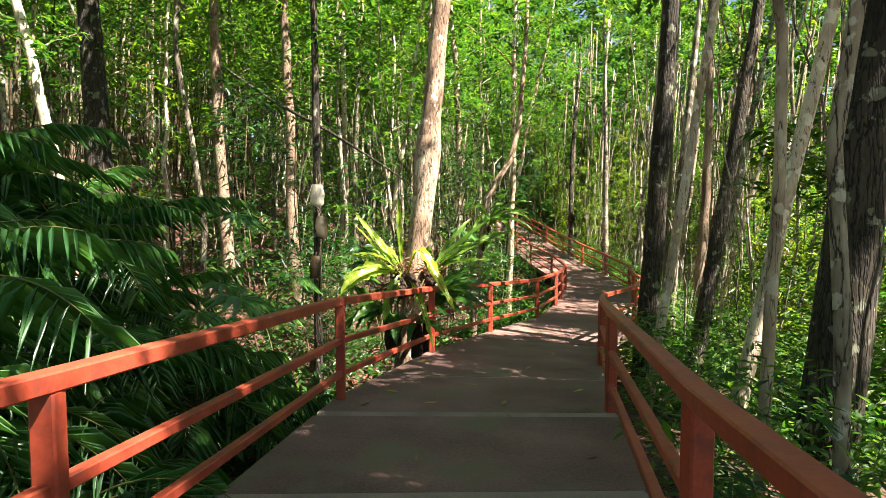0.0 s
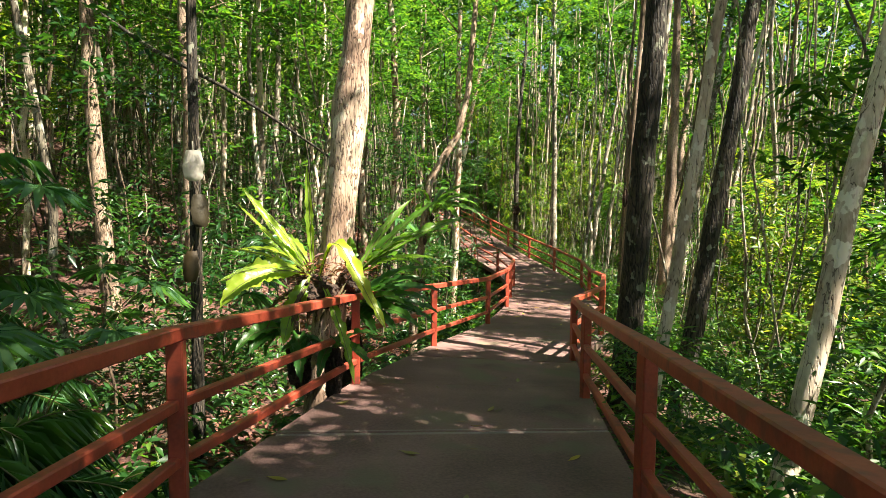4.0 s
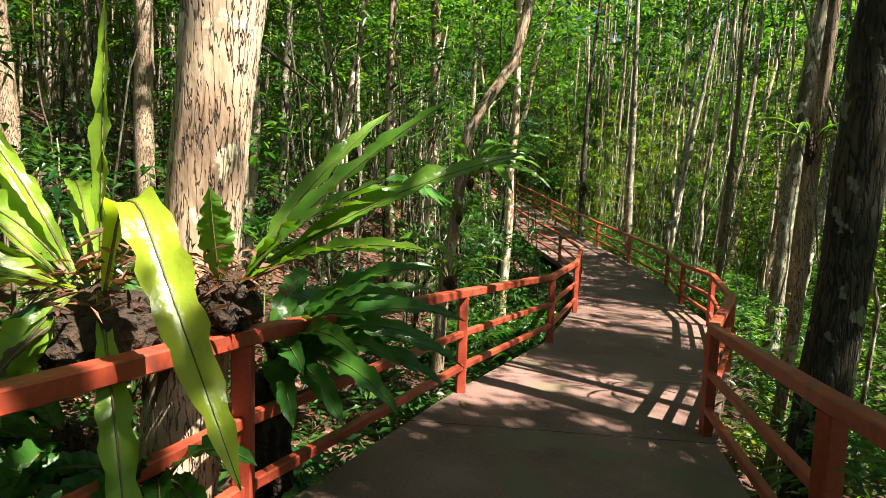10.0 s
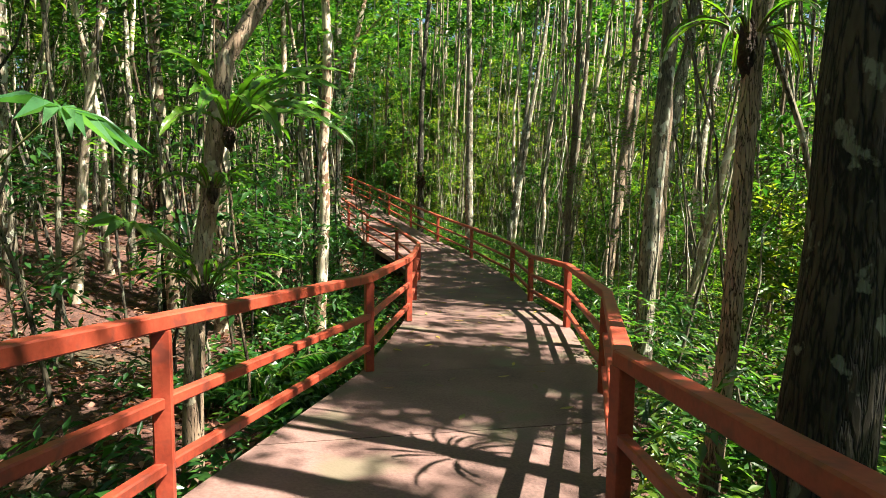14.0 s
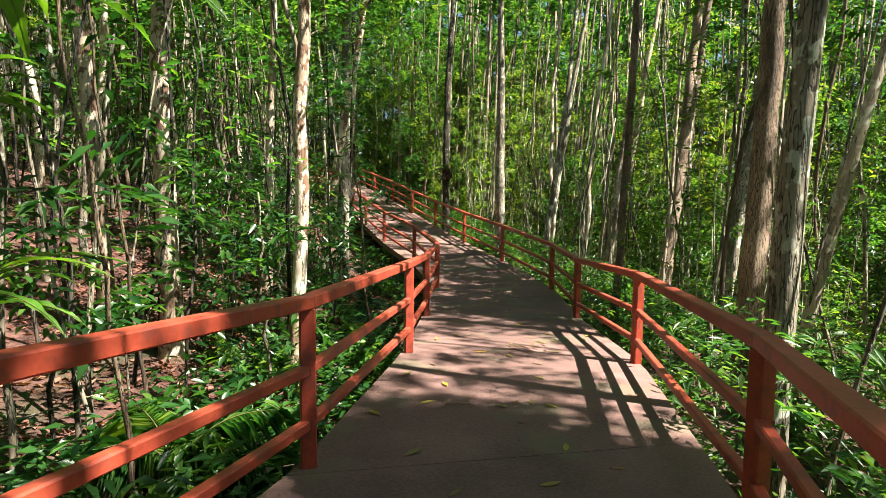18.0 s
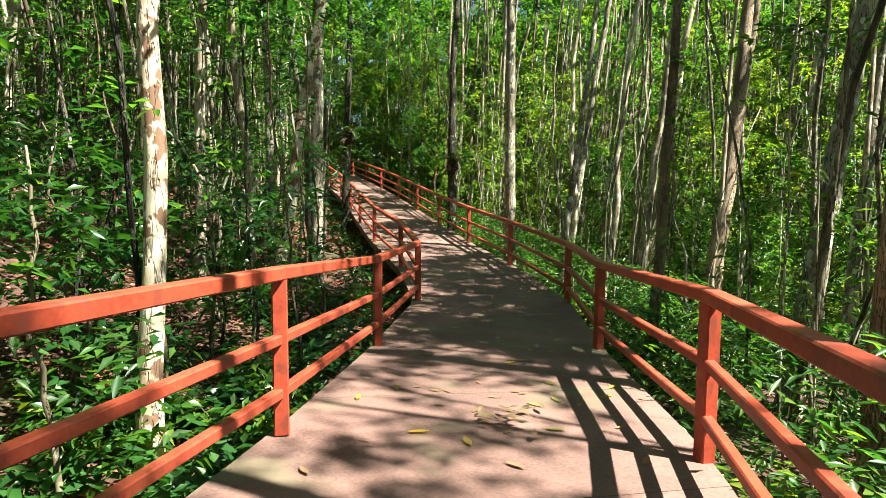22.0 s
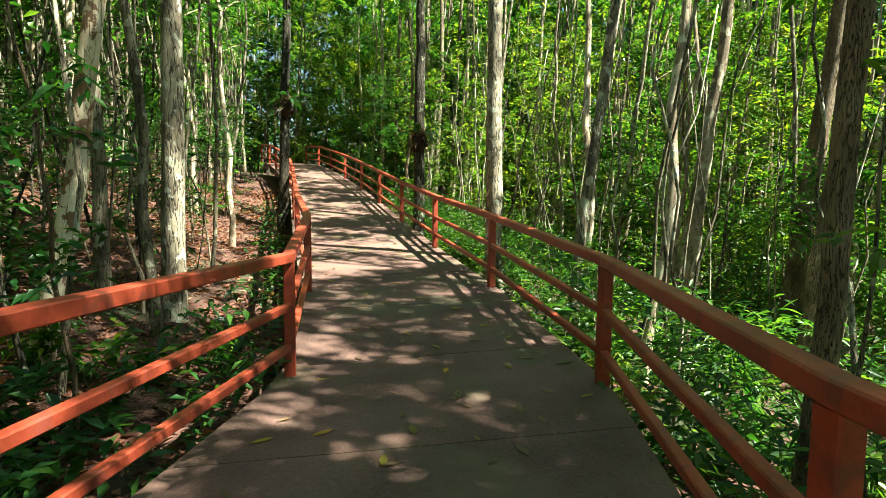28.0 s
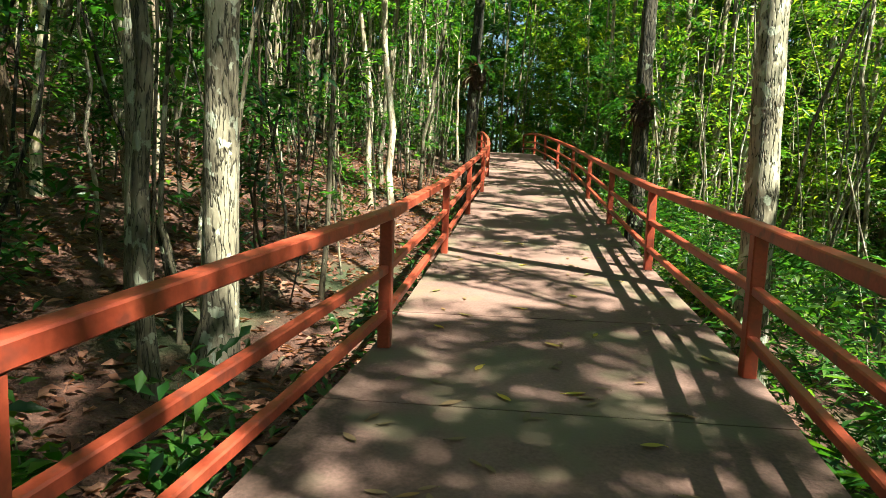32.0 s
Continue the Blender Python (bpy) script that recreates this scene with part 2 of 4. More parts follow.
def beam(bm, a, b, w, h, bevel=0.008):
    """A bar with a rectangular section and eased edges from a to b; w across, h upright."""
    a, b = Vector(a), Vector(b)
    d = b - a
    side = d.cross(Vector((0, 0, 1)))
    side = side.normalized() if side.length > 1e-5 else Vector((1, 0, 0))
    up = side.cross(d).normalized()
    r = bevel
    sec = [(-w / 2 + r, -h / 2), (w / 2 - r, -h / 2), (w / 2, -h / 2 + r), (w / 2, h / 2 - r), (w / 2 - r, h / 2), (-w / 2 + r, h / 2), (-w / 2, h / 2 - r), (-w / 2, -h / 2 + r)]
    rings = [[bm.verts.new(p + side * u + up * v) for u, v in sec] for p in (a, b)]
    n = len(sec)
    for i in range(n):
        bm.faces.new((rings[0][i], rings[0][(i + 1) % n], rings[1][(i + 1) % n], rings[1][i]))
    bm.faces.new(rings[0][::-1])
    bm.faces.new(rings[1])


def tube(bm, points, radii, sides=8, wobble=0.0, rng=random):
    """A tapered, slightly uneven round limb through points."""
    rings = []
    ref = Vector((0.31, 0.87, 0.2))
    for i, p in enumerate(points):
        d = (Vector(points[min(i + 1, len(points) - 1)]) - Vector(points[max(i - 1, 0)])).normalized()
        u = d.cross(ref).normalized()
        v = d.cross(u)
        ring = []
        for k in range(sides):
            ang = 2 * math.pi * k / sides
            r = radii[i] * (1 + wobble * (rng.random() - 0.5))
            ring.append(bm.verts.new(Vector(p) + u * math.cos(ang) * r + v * math.sin(ang) * r))
        rings.append(ring)
    for a, b in zip(rings, rings[1:]):
        for k in range(sides):
            f = bm.faces.new((a[k], a[(k + 1) % sides], b[(k + 1) % sides], b[k]))
            f.smooth = True
    bm.faces.new(rings[-1])


def leaf_mesh(name, base, way, normal, length, width, mat, droop=0.12, simple=False):
    """Many leaves as one mesh: each a blade folded along its midrib from its base along its way."""
    n = len(base)
    way = way / np.linalg.norm(way, axis=1, keepdims=True)
    side = np.cross(way, normal)
    side /= np.linalg.norm(side, axis=1, keepdims=True) + 1e-9
    nor = np.cross(side, way)
    L, W = length[:, None], width[:, None]
    mid = base + way * L * 0.45 - nor * W * 0.16
    tip = base + way * L - np.array((0, 0, 1.0)) * L * droop
    verts = np.stack([base, mid + side * W * 0.5 + nor * W * 0.34, tip, mid - side * W * 0.5 + nor * W * 0.34], axis=1).reshape(-1, 3)
    tri, each = np.array([[0, 2, 1], [0, 3, 2]]), 4
    if simple:
        verts = np.stack([base + side * W * 0.45, base + way * L * 0.25 - side * W * 0.55, tip], axis=1).reshape(-1, 3)
        tri, each = np.array([[0, 1, 2]]), 3
    faces = (np.arange(n)[:, None, None] * each + tri[None]).reshape(-1, 3)
    me = bpy.data.meshes.new(name)
    me.vertices.add(len(verts))
    me.vertices.foreach_set("co", verts.ravel())
    me.loops.add(faces.size)
    me.loops.foreach_set("vertex_index", faces.ravel().astype(np.int32))
    me.polygons.add(len(faces))
    me.polygons.foreach_set("loop_start", np.arange(0, faces.size, 3, dtype=np.int32))
    me.update(calc_edges=True)
    me.materials.append(mat)
    return me


def spray_leaves(rng, centres, spread, per, length, width):
    """Leaves in two rows along short drooping twigs round the centres: arrays for leaf_mesh."""
    c = np.asarray(centres, float)
    m = len(c)
    ang = rng.uniform(0, 2 * np.pi, m)
    twig = np.stack([np.cos(ang), np.sin(ang), rng.uniform(-0.65, 0.3, m)], axis=1)
    across = np.stack([-np.sin(ang), np.cos(ang), rng.normal(0, 0.3, m)], axis=1)
    reach = (spread[0] + spread[1]) * rng.uniform(0.9, 1.7, m)
    n = m * per
    f = np.tile(np.linspace(-0.5, 0.5, per), m)
    hand = np.where(np.arange(n) % 2 == 0, 1.0, -1.0)
    c, twig, across, reach = (np.repeat(v, per, axis=0) for v in (c, twig, across, reach))
    base = c + twig * (f * reach)[:, None] + rng.normal(0, 1, (n, 3)) * np.asarray(spread) * 0.3
    base[:, 2] -= reach * 0.35 * (f + 0.5) ** 2
    way = twig * rng.uniform(0.2, 0.9, n)[:, None] + across * (hand * rng.uniform(0.55, 1.0, n))[:, None] + rng.normal(0, 0.22, (n, 3))
    nor = np.stack([rng.normal(0, 0.4, n), rng.normal(0, 0.4, n), np.ones(n)], axis=1)
    return base, way, nor, rng.uniform(0.7, 1.25, n) * length, rng.uniform(0.75, 1.2, n) * width


# ---------------------------------------------------------------- ground
def build_ground():
    xs = np.unique(np.concatenate([np.linspace(-400, -40, 10), np.arange(-40, 50, 0.8), np.linspace(50, 400, 10)]))
    ys = np.unique(np.concatenate([np.linspace(-400, -12, 10), np.arange(-12, 70, 0.8), np.linspace(70, 500, 10)]))
    verts = [(float(x), float(y), ground_z(float(x), float(y))) for y in ys for x in xs]
    nx = len(xs)
    faces = [(j * nx + i, j * nx + i + 1, (j + 1) * nx + i + 1, (j + 1) * nx + i) for j in range(len(ys) - 1) for i in range(nx - 1)]
    me = bpy.data.meshes.new("ground")
    me.from_pydata(verts, [], faces)
    me.materials.append(M_GROUND)
    for p in me.polygons:
        p.use_smooth = True
    tagged(new("ground", me), "forest floor under reddish brown leaf litter", "ground", kind="structure")


build_ground()


# ---------------------------------------------------------------- deck and railings
def build_deck():
    deck = empty("boardwalk_deck", label="brown concrete boardwalk deck with worn slabs and joints", category="boardwalk", kind="structure")
    rng = random.Random(4)
    y, cuts = -3.38, []
    while y < 55.8:
        cuts.append(y)
        y += 1.85
    out = 0.07
    for a, b in zip(cuts, cuts[1:]):
        bm = bmesh.new()
        rows, gap = [], 0.07 if b < 8 else 0.005
        for k in range(4):
            yy = a + gap + (b - a - 2 * gap) * k / 3
            (xl, zl), (xr, zr) = along(LEFT, yy), along(RIGHT, yy)
            dz = rng.uniform(-0.002, 0.002)
            rows.append([(xl - out, yy, zl + dz), (xr + out, yy, zr + dz)])
        tops = [[bm.verts.new(p) for p in r] for r in rows]
        lows = [[bm.verts.new((p[0], p[1], p[2] - 0.16)) for p in r] for r in rows]
        for i in range(3):
            bm.faces.new((tops[i][0], tops[i][1], tops[i + 1][1], tops[i + 1][0]))
            bm.faces.new((lows[i][0], lows[i + 1][0], lows[i + 1][1], lows[i][1]))
            bm.faces.new((tops[i][0], tops[i + 1][0], lows[i + 1][0], lows[i][0]))
            bm.faces.new((tops[i][1], lows[i][1], lows[i + 1][1], tops[i + 1][1]))
        bm.faces.new((tops[0][0], lows[0][0], lows[0][1], tops[0][1]))
        bm.faces.new((tops[3][1], lows[3][1], lows[3][0], tops[3][0]))
        part("slab", bm, M_DECK, deck)
        (xl, zl), (xr, zr) = along(LEFT, b), along(RIGHT, b)
        bm = bmesh.new()
        beam(bm, (xl - out + 0.01, b, zl - 0.06), (xr + out - 0.01, b, zr - 0.06), gap * 2 - 0.006, 0.114, 0.003)
        part("joint", bm, M_JOINT, deck, "paler mortar joint")
    for l, r in zip(LEFT, RIGHT):
        bm = bmesh.new()
        beam(bm, (l[0], l[1], l[2] - 0.285), (r[0], r[1], r[2] - 0.285), 0.2, 0.24, 0.015)
        part("cross_beam", bm, M_UNDER, deck)
        for p in (l, r):
            bm = bmesh.new()
            q = Vector(p).lerp(Vector(r if p is l else l), 0.14)
            beam(bm, (q.x, q.y, ground_z(q.x, q.y) - 0.4), (q.x, q.y, q.z - 0.405), 0.22, 0.22, 0.02)
            part("support_column", bm, M_UNDER, deck)


def build_railing(line):
    rail = empty("railing", label="red painted boardwalk railing with three rails on square posts", category="railing", group="boardwalk railings")
    for p in line:
        bm = bmesh.new()
        beam(bm, (p[0], p[1], p[2] + 0.003), (p[0], p[1], p[2] + RAIL_H - 0.08), 0.09, 0.09)
        part("post", bm, M_RAIL, rail)
    for a, b in zip(line, line[1:]):
        for name, h, w, t in (("top_rail", RAIL_H - 0.042, 0.095, 0.076), ("middle_rail", 0.57, 0.06, 0.06), ("bottom_rail", 0.25, 0.06, 0.06)):
            bm = bmesh.new()
            beam(bm, (a[0], a[1], a[2] + h), (b[0], b[1], b[2] + h), w, t)
            part(name, bm, M_RAIL, rail)


build_deck()
build_railing(LEFT)
build_railing(RIGHT)


# ---------------------------------------------------------------- trees
def trunk_points(rng, height, lean=(0, 0), bend=0.25, steps=14):
    pts, x, y = [], 0.0, 0.0
    vx, vy = lean
    for i in range(steps + 1):
        nudge = 0.0 if i == 0 else bend * 0.07
        pts.append((x + rng.gauss(0, nudge), y + rng.gauss(0, nudge), i / steps * height))
        vx += rng.gauss(0, bend) * 0.12 - (vx - lean[0]) * 0.2
        vy += rng.gauss(0, bend) * 0.12 - (vy - lean[1]) * 0.2
        x += vx * height / steps
        y += vy * height / steps
    return pts


def grow(ob, seed, height, radius, bark_mat, leaf_mat, lean=(0, 0), bend=0.25, low=0.3, limbs=4, sprays=60, per=20, leaf_len=0.15, spread=1.3, knots=(), flare=1.25, fine=10, top=0, high=1.0, simple=False):
    """Fills a tree: a trunk (with swellings at knots), limbs as parts of their own, and a crown of many leaves from `low` of its height upwards."""
    rng, nrng = random.Random(seed), np.random.default_rng(seed)
    steps = 14 if radius < 0.13 else 26
    pts = trunk_points(rng, height, lean, bend, steps)
    rad = []
    for i in range(steps + 1):
        f = i / steps
        r = radius * (1 - 0.68 * f ** 1.1) * (1 + (flare - 1) * math.exp(-f * height / 0.35))
        for at, size in knots:
            r *= 1 + size * math.exp(-((f * height - at) / 0.22) ** 2)
        rad.append(r)
    bm = bmesh.new()
    tube(bm, pts, rad, fine if radius > 0.06 else 6, 0.13, rng)
    part("trunk", bm, bark_mat, ob)
    centres = []
    for k in range(limbs):
        i = min(steps - 1, int(steps * (low + (high - low) * (k + rng.random()) / limbs)))
        p = Vector(pts[i])
        ang, ln = rng.uniform(0, 6.28), spread * rng.uniform(0.6, 1.25)
        q = [p + Vector((math.cos(ang) * ln * f, math.sin(ang) * ln * f, ln * (0.8 * f - 0.25 * f * f))) for f in (0, 0.3, 0.65, 1)]
        bm = bmesh.new()
        tube(bm, q, [min(rad[i], 0.05) * s for s in (0.6, 0.42, 0.28, 0.1)], 5, 0.1, rng)
        part("limb", bm, bark_mat, ob)
        for f in np.linspace(0.3, 1.1, max(2, sprays // (2 * limbs))):
            centres.append(p.lerp(q[-1], float(f)) + Vector((rng.gauss(0, 0.3), rng.gauss(0, 0.3), rng.gauss(0, 0.25))))
    for k in range(sprays // 2):
        f = low + (high - low) * rng.random()
        p = Vector(pts[min(steps, int(f * steps))])
        ang, ln = rng.uniform(0, 6.28), spread * rng.uniform(0.1, 1.0)
        centres.append(p + Vector((math.cos(ang) * ln, math.sin(ang) * ln, rng.gauss(0.1, 0.3))))
    sets = [spray_leaves(nrng, centres, (0.24, 0.24, 0.16), per, leaf_len, leaf_len * 0.36)]
    if top:
        px, py, pz = pts[-2]
        sets.append(spray_leaves(nrng, [(px + rng.gauss(0, 0.95), py + rng.gauss(0, 0.95), pz + rng.gauss(0, 0.7)) for _ in range(top)], (0.35, 0.35, 0.2), 16, 0.36, 0.16))
    part("crown", leaf_mesh("crown", *[np.concatenate(z) for z in zip(*sets)], leaf_mat, simple=simple), leaf_mat, ob)
    return ob


def clear_of_deck(x, y, margin):
    if y > 58 or y < -5:
        return True
    yy = min(max(y, -3.3), 56.0)
    (xl, _), (xr, _) = along(LEFT, yy), along(RIGHT, yy)
    return x < xl - margin or x > xr + margin


def at_ground(x, y, turn=0.0, sink=0.12):
    return Matrix.Translation((x, y, ground_z(x, y) - sink)) @ Matrix.Rotation(turn, 4, "Z")


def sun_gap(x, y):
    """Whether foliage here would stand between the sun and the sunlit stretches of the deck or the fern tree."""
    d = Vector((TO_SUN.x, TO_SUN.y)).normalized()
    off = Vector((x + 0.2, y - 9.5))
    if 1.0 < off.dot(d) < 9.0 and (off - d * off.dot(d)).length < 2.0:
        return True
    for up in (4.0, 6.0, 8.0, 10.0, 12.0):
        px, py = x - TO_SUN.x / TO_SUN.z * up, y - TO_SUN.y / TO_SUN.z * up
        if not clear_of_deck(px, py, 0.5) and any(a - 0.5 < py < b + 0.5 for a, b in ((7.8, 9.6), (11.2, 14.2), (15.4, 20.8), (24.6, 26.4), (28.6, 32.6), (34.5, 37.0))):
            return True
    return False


TAKEN = []
BARK_WORDS = {M_BARK_PALE: "pale mottled", M_BARK_GREY: "grey lichen-spotted", M_BARK_BROWN: "brown fissured", M_BARK_CORK: "pale corky", M_BARK_MOTTLED: "white, brown-mottled and shade-dappled", M_BARK_DARK: "dark rough"}


def landmark_tree(x, y, radius, lean, bark_mat, seed, height=13.0, bend=0.2, leaf_mat=None, low=0.45, knots=(), extra="", sprays=70, flare=1.25):
    """One of the larger trees that stand near the boardwalk."""
    ob = empty("tree", at_ground(x, y), label=f"tall {extra + ' ' if extra else ''}forest tree with {BARK_WORDS[bark_mat]} bark", category="tree", group="large trees")
    TAKEN.append((x, y))
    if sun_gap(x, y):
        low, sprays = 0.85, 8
    return grow(ob, seed, height, radius, bark_mat, leaf_mat or M_LEAF, (lean, 0.0), bend, low, 6, sprays, 24, 0.17, 1.7, knots, flare, 14)


# along the first stretch
landmark_tree(3.25, 5.45, 0.255, 0.09, M_BARK_DARK, 1, bend=0.05)
landmark_tree(4.07, 11.05, 0.205, 0.07, M_BARK_DARK, 2, bend=0.05, flare=1.35)
landmark_tree(4.95, 11.0, 0.15, 0.16, M_BARK_DARK, 3, bend=0.08)
landmark_tree(3.2, 8.9, 0.075, 0.15, M_BARK_PALE, 4, bend=0.1, extra="leaning")
landmark_tree(3.5, 7.3, 0.1, 0.2, M_BARK_PALE, 48, bend=0.15, extra="leaning")
landmark_tree(-6.0, 12.9, 0.28, -0.03, M_BARK_DARK, 5, bend=0.06)
forked = landmark_tree(-4.4, 16.0, 0.17, -0.02, M_BARK_BROWN, 6)
landmark_tree(-1.64, 10.16, 0.07, 0.0, M_BARK_DARK, 8, bend=0.04)
landmark_tree(-2.9, 16.9, 0.17, -0.01, M_BARK_BROWN, 46)
landmark_tree(-2.84, 19.86, 0.08, 0.0, M_BARK_PALE, 47)
landmark_tree(-5.8, 11.6, 0.11, -0.16, M_BARK_PALE, 9, extra="leaning")
landmark_tree(-0.32, 9.62, 0.19, 0.1, M_BARK_CORK, 10, bend=0.03, knots=((3.95, 0.3), (3.6, 0.14)), leaf_mat=M_LEAF_DARK, low=0.6, extra="knotted")
# beside the middle stretch
landmark_tree(-1.9, 19.0, 0.1, 0.0, M_BARK_PALE, 11)
landmark_tree(-1.6, 21.4, 0.11, 0.01, M_BARK_GREY, 12)
landmark_tree(-0.6, 21.1, 0.09, 0.12, M_BARK_PALE, 13, bend=0.3)
landmark_tree(1.0, 20.8, 0.11, 0.0, M_BARK_MOTTLED, 14, bend=0.2)
landmark_tree(6.75, 15.45, 0.12, 0.05, M_BARK_GREY, 18, bend=0.1)
landmark_tree(4.42, 11.95, 0.062, 0.035, M_BARK_BROWN, 20, bend=0.1)
landmark_tree(9.1, 17.5, 0.08, 0.2, M_BARK_PALE, 21)
landmark_tree(1.8, 20.4, 0.145, -0.06, M_BARK_MOTTLED, 22, bend=0.2, knots=((3.1, 0.25),))
landmark_tree(3.36, 19.8, 0.1, 0.04, M_BARK_MOTTLED, 23, bend=0.4, knots=((2.1, 0.35), (1.2, 0.15), (1.7, -0.15)))
landmark_tree(4.25, 25.75, 0.11, 0.1, M_BARK_MOTTLED, 24, bend=0.3, knots=((3.2, 0.2),))
landmark_tree(3.1, 24.9, 0.09, -0.02, M_BARK_PALE, 36, bend=0.2)
landmark_tree(13.45, 28.5, 0.13, 0.08, M_BARK_PALE, 27)
landmark_tree(13.7, 26.0, 0.2, 0.1, M_BARK_BROWN, 28, leaf_mat=M_LEAF_YELLOW)
landmark_tree(10.95, 20.9, 0.16, 0.19, M_BARK_GREY, 29, bend=0.1, extra="leaning")
landmark_tree(8.75, 17.8, 0.17, 0.02, M_BARK_BROWN, 30, bend=0.08)
landmark_tree(14.1, 23.0, 0.13, 0.2, M_BARK_GREY, 31, leaf_mat=M_LEAF_YELLOW)
landmark_tree(-0.6, 27.6, 0.085, 0.0, M_BARK_PALE, 32, bend=0.3)
# beside the last stretch
landmark_tree(15.8, 32.0, 0.17, 0.13, M_BARK_PALE, 34)
landmark_tree(15.6, 28.4, 0.2, 0.1, M_BARK_BROWN, 35, leaf_mat=M_LEAF_YELLOW)
landmark_tree(5.1, 28.12, 0.165, 0.03, M_BARK_GREY, 37, bend=0.05)
landmark_tree(2.4, 33.8, 0.08, 0.0, M_BARK_PALE, 38)
landmark_tree(9.8, 33.9, 0.15, 0.03, M_BARK_DARK, 39, bend=0.15)
landmark_tree(13.1, 32.1, 0.14, 0.12, M_BARK_GREY, 40)
landmark_tree(6.58, 37.0, 0.15, 0.03, M_BARK_DARK, 42, bend=0.15)
landmark_tree(4.19, 28.3, 0.1, 0.0, M_BARK_GREY, 43, bend=0.08)
landmark_tree(10.08, 29.06, 0.155, -0.02, M_BARK_GREY, 44, bend=0.06)
landmark_tree(10.5, 27.07, 0.085, 0.09, M_BARK_GREY, 45)
landmark_tree(9.75, 22.3, 0.085, 0.05, M_BARK_BROWN, 33)

# a dead limb droops from one of them
bm = bmesh.new()
tube(bm, [Vector(p) - forked.matrix_basis.translation for p in ((-4.45, 16.0, 5.4), (-2.9, 13.6, 4.2), (-1.64, 12.5, 3.44), (-0.9, 12.5, 2.98), (-0.33, 12.5, 2.6), (0.2, 12.4, 2.2))], [0.035, 0.032, 0.027, 0.024, 0.018, 0.006], 7, 0.2, random.Random(3))
part("dead_limb", bm, M_BARK_DARK, forked, "dark drooping dead limb")

# the pale tree whose stem bends over to the side
bent = empty("tree", at_ground(1.5, 14.8), label="pale forest tree with a stem that bends sideways", category="tree", group="large trees")
TAKEN.append((1.62, 14.8))
bm = bmesh.new()
tube(bm, [(0, 0, 0), (0.02, 0, 0.9), (0.08, 0, 1.9), (0.2, 0.02, 2.6), (0.26, 0.05, 3.2), (0.36, 0.1, 3.8), (0.62, 0.15, 4.25), (0.95, 0.2, 4.75), (1.15, 0.2, 5.6), (1.3, 0.2, 7.5), (1.4, 0.2, 10)],
     [0.1, 0.085, 0.08, 0.078, 0.08, 0.075, 0.07, 0.066, 0.06, 0.05, 0.02], 12, 0.1, random.Random(5))
part("trunk", bm, M_BARK_CORK, bent)
part("crown", leaf_mesh("crown", *spray_leaves(np.random.default_rng(5), [(1.3 + random.gauss(0, 0.8), 0.2 + random.gauss(0, 0.8), random.uniform(6, 10)) for _ in range(40)], (0.25, 0.25, 0.2), 20, 0.17, 0.06), M_LEAF), M_LEAF, bent)


# added to shade the deck: each unseen crown stands on a line towards the sun
def shade_tree(y, across, up, seed, size=1.7, count=60, per=44):
    (xl, zl), (xr, zr) = along(LEFT, y), along(RIGHT, y)
    target = Vector((xl + (xr - xl) * across, y, zl))
    c = target + TO_SUN * (up / TO_SUN.z)
    while not clear_of_deck(c.x, c.y, 1.0):
        c += TO_SUN * 0.5
    base_z = ground_z(c.x, c.y)
    h = c.z - base_z
    r = random.Random(seed)
    ob = empty("canopy_tree", Matrix.Translation((c.x, c.y, base_z - 0.1)), label="added slender tree whose crown, mostly out of view, casts shade", category="tree", group="canopy trees")
    TAKEN.append((c.x, c.y))
    bm = bmesh.new()
    tube(bm, trunk_points(r, h + 0.6, (0.0, 0.0), 0.5), [0.05 * (1 - 0.6 * i / 14) for i in range(15)], 8, 0.12, r)
    part("trunk", bm, BARKS[seed % 4], ob)
    centres = [(r.gauss(0, size * 0.55), r.gauss(0, size * 0.55), h + r.gauss(0, size * 0.28)) for _ in range(count)]
    part("crown", leaf_mesh("crown", *spray_leaves(np.random.default_rng(seed), centres, (0.3, 0.3, 0.18), per, 0.2, 0.085), M_LEAF), M_LEAF, ob)


BARKS = (M_BARK_PALE, M_BARK_GREY, M_BARK_BROWN, M_BARK_GREY)
SHADE = [(-2.0, 0.5), (0.2, 0.55), (0.6, 0.8), (2.4, 0.5), (3.4, 0.45), (4.3, 0.8), (5.0, 0.5), (6.0, 0.9), (8.9, 0.95), (9.6, 0.7), (10.2, 0.6), (10.1, 0.95), (1.4, 0.5), (1.6, 0.8), (3.3, 0.7), (4.6, 0.55), (4.9, 0.8), (9.3, 1.0),
         (21.9, 0.8), (22.6, 0.95), (24.0, 0.9), (24.0, 0.5), (25.4, 0.2), (26.9, 0.75), (27.6, 0.45), (33.6, 0.7), (37.5, 0.3), (41.0, 0.6)]
SHADE += [(20.6, 1.0), (21.4, 0.95), (27.5, -1.3), (30.2, -1.4), (32.8, -1.6), (6.0, -0.7), (22.5, -0.7), (26.0, -0.8), (9.4, 0.6), (10.4, 0.5), (7.0, -1.0), (8.2, -1.5), (9.6, -1.7), (6.3, 0.3), (6.5, 0.7)]
for k, (y, across) in enumerate(SHADE):
    shade_tree(y, across, (10.0 if y < 12 else 18.0 if across < -1 else 13.0) + (k % 3) * 1.3, 700 + k, 1.7 if across > 0 else 2.0, 24 if y > 23 and across > 0 else 60)
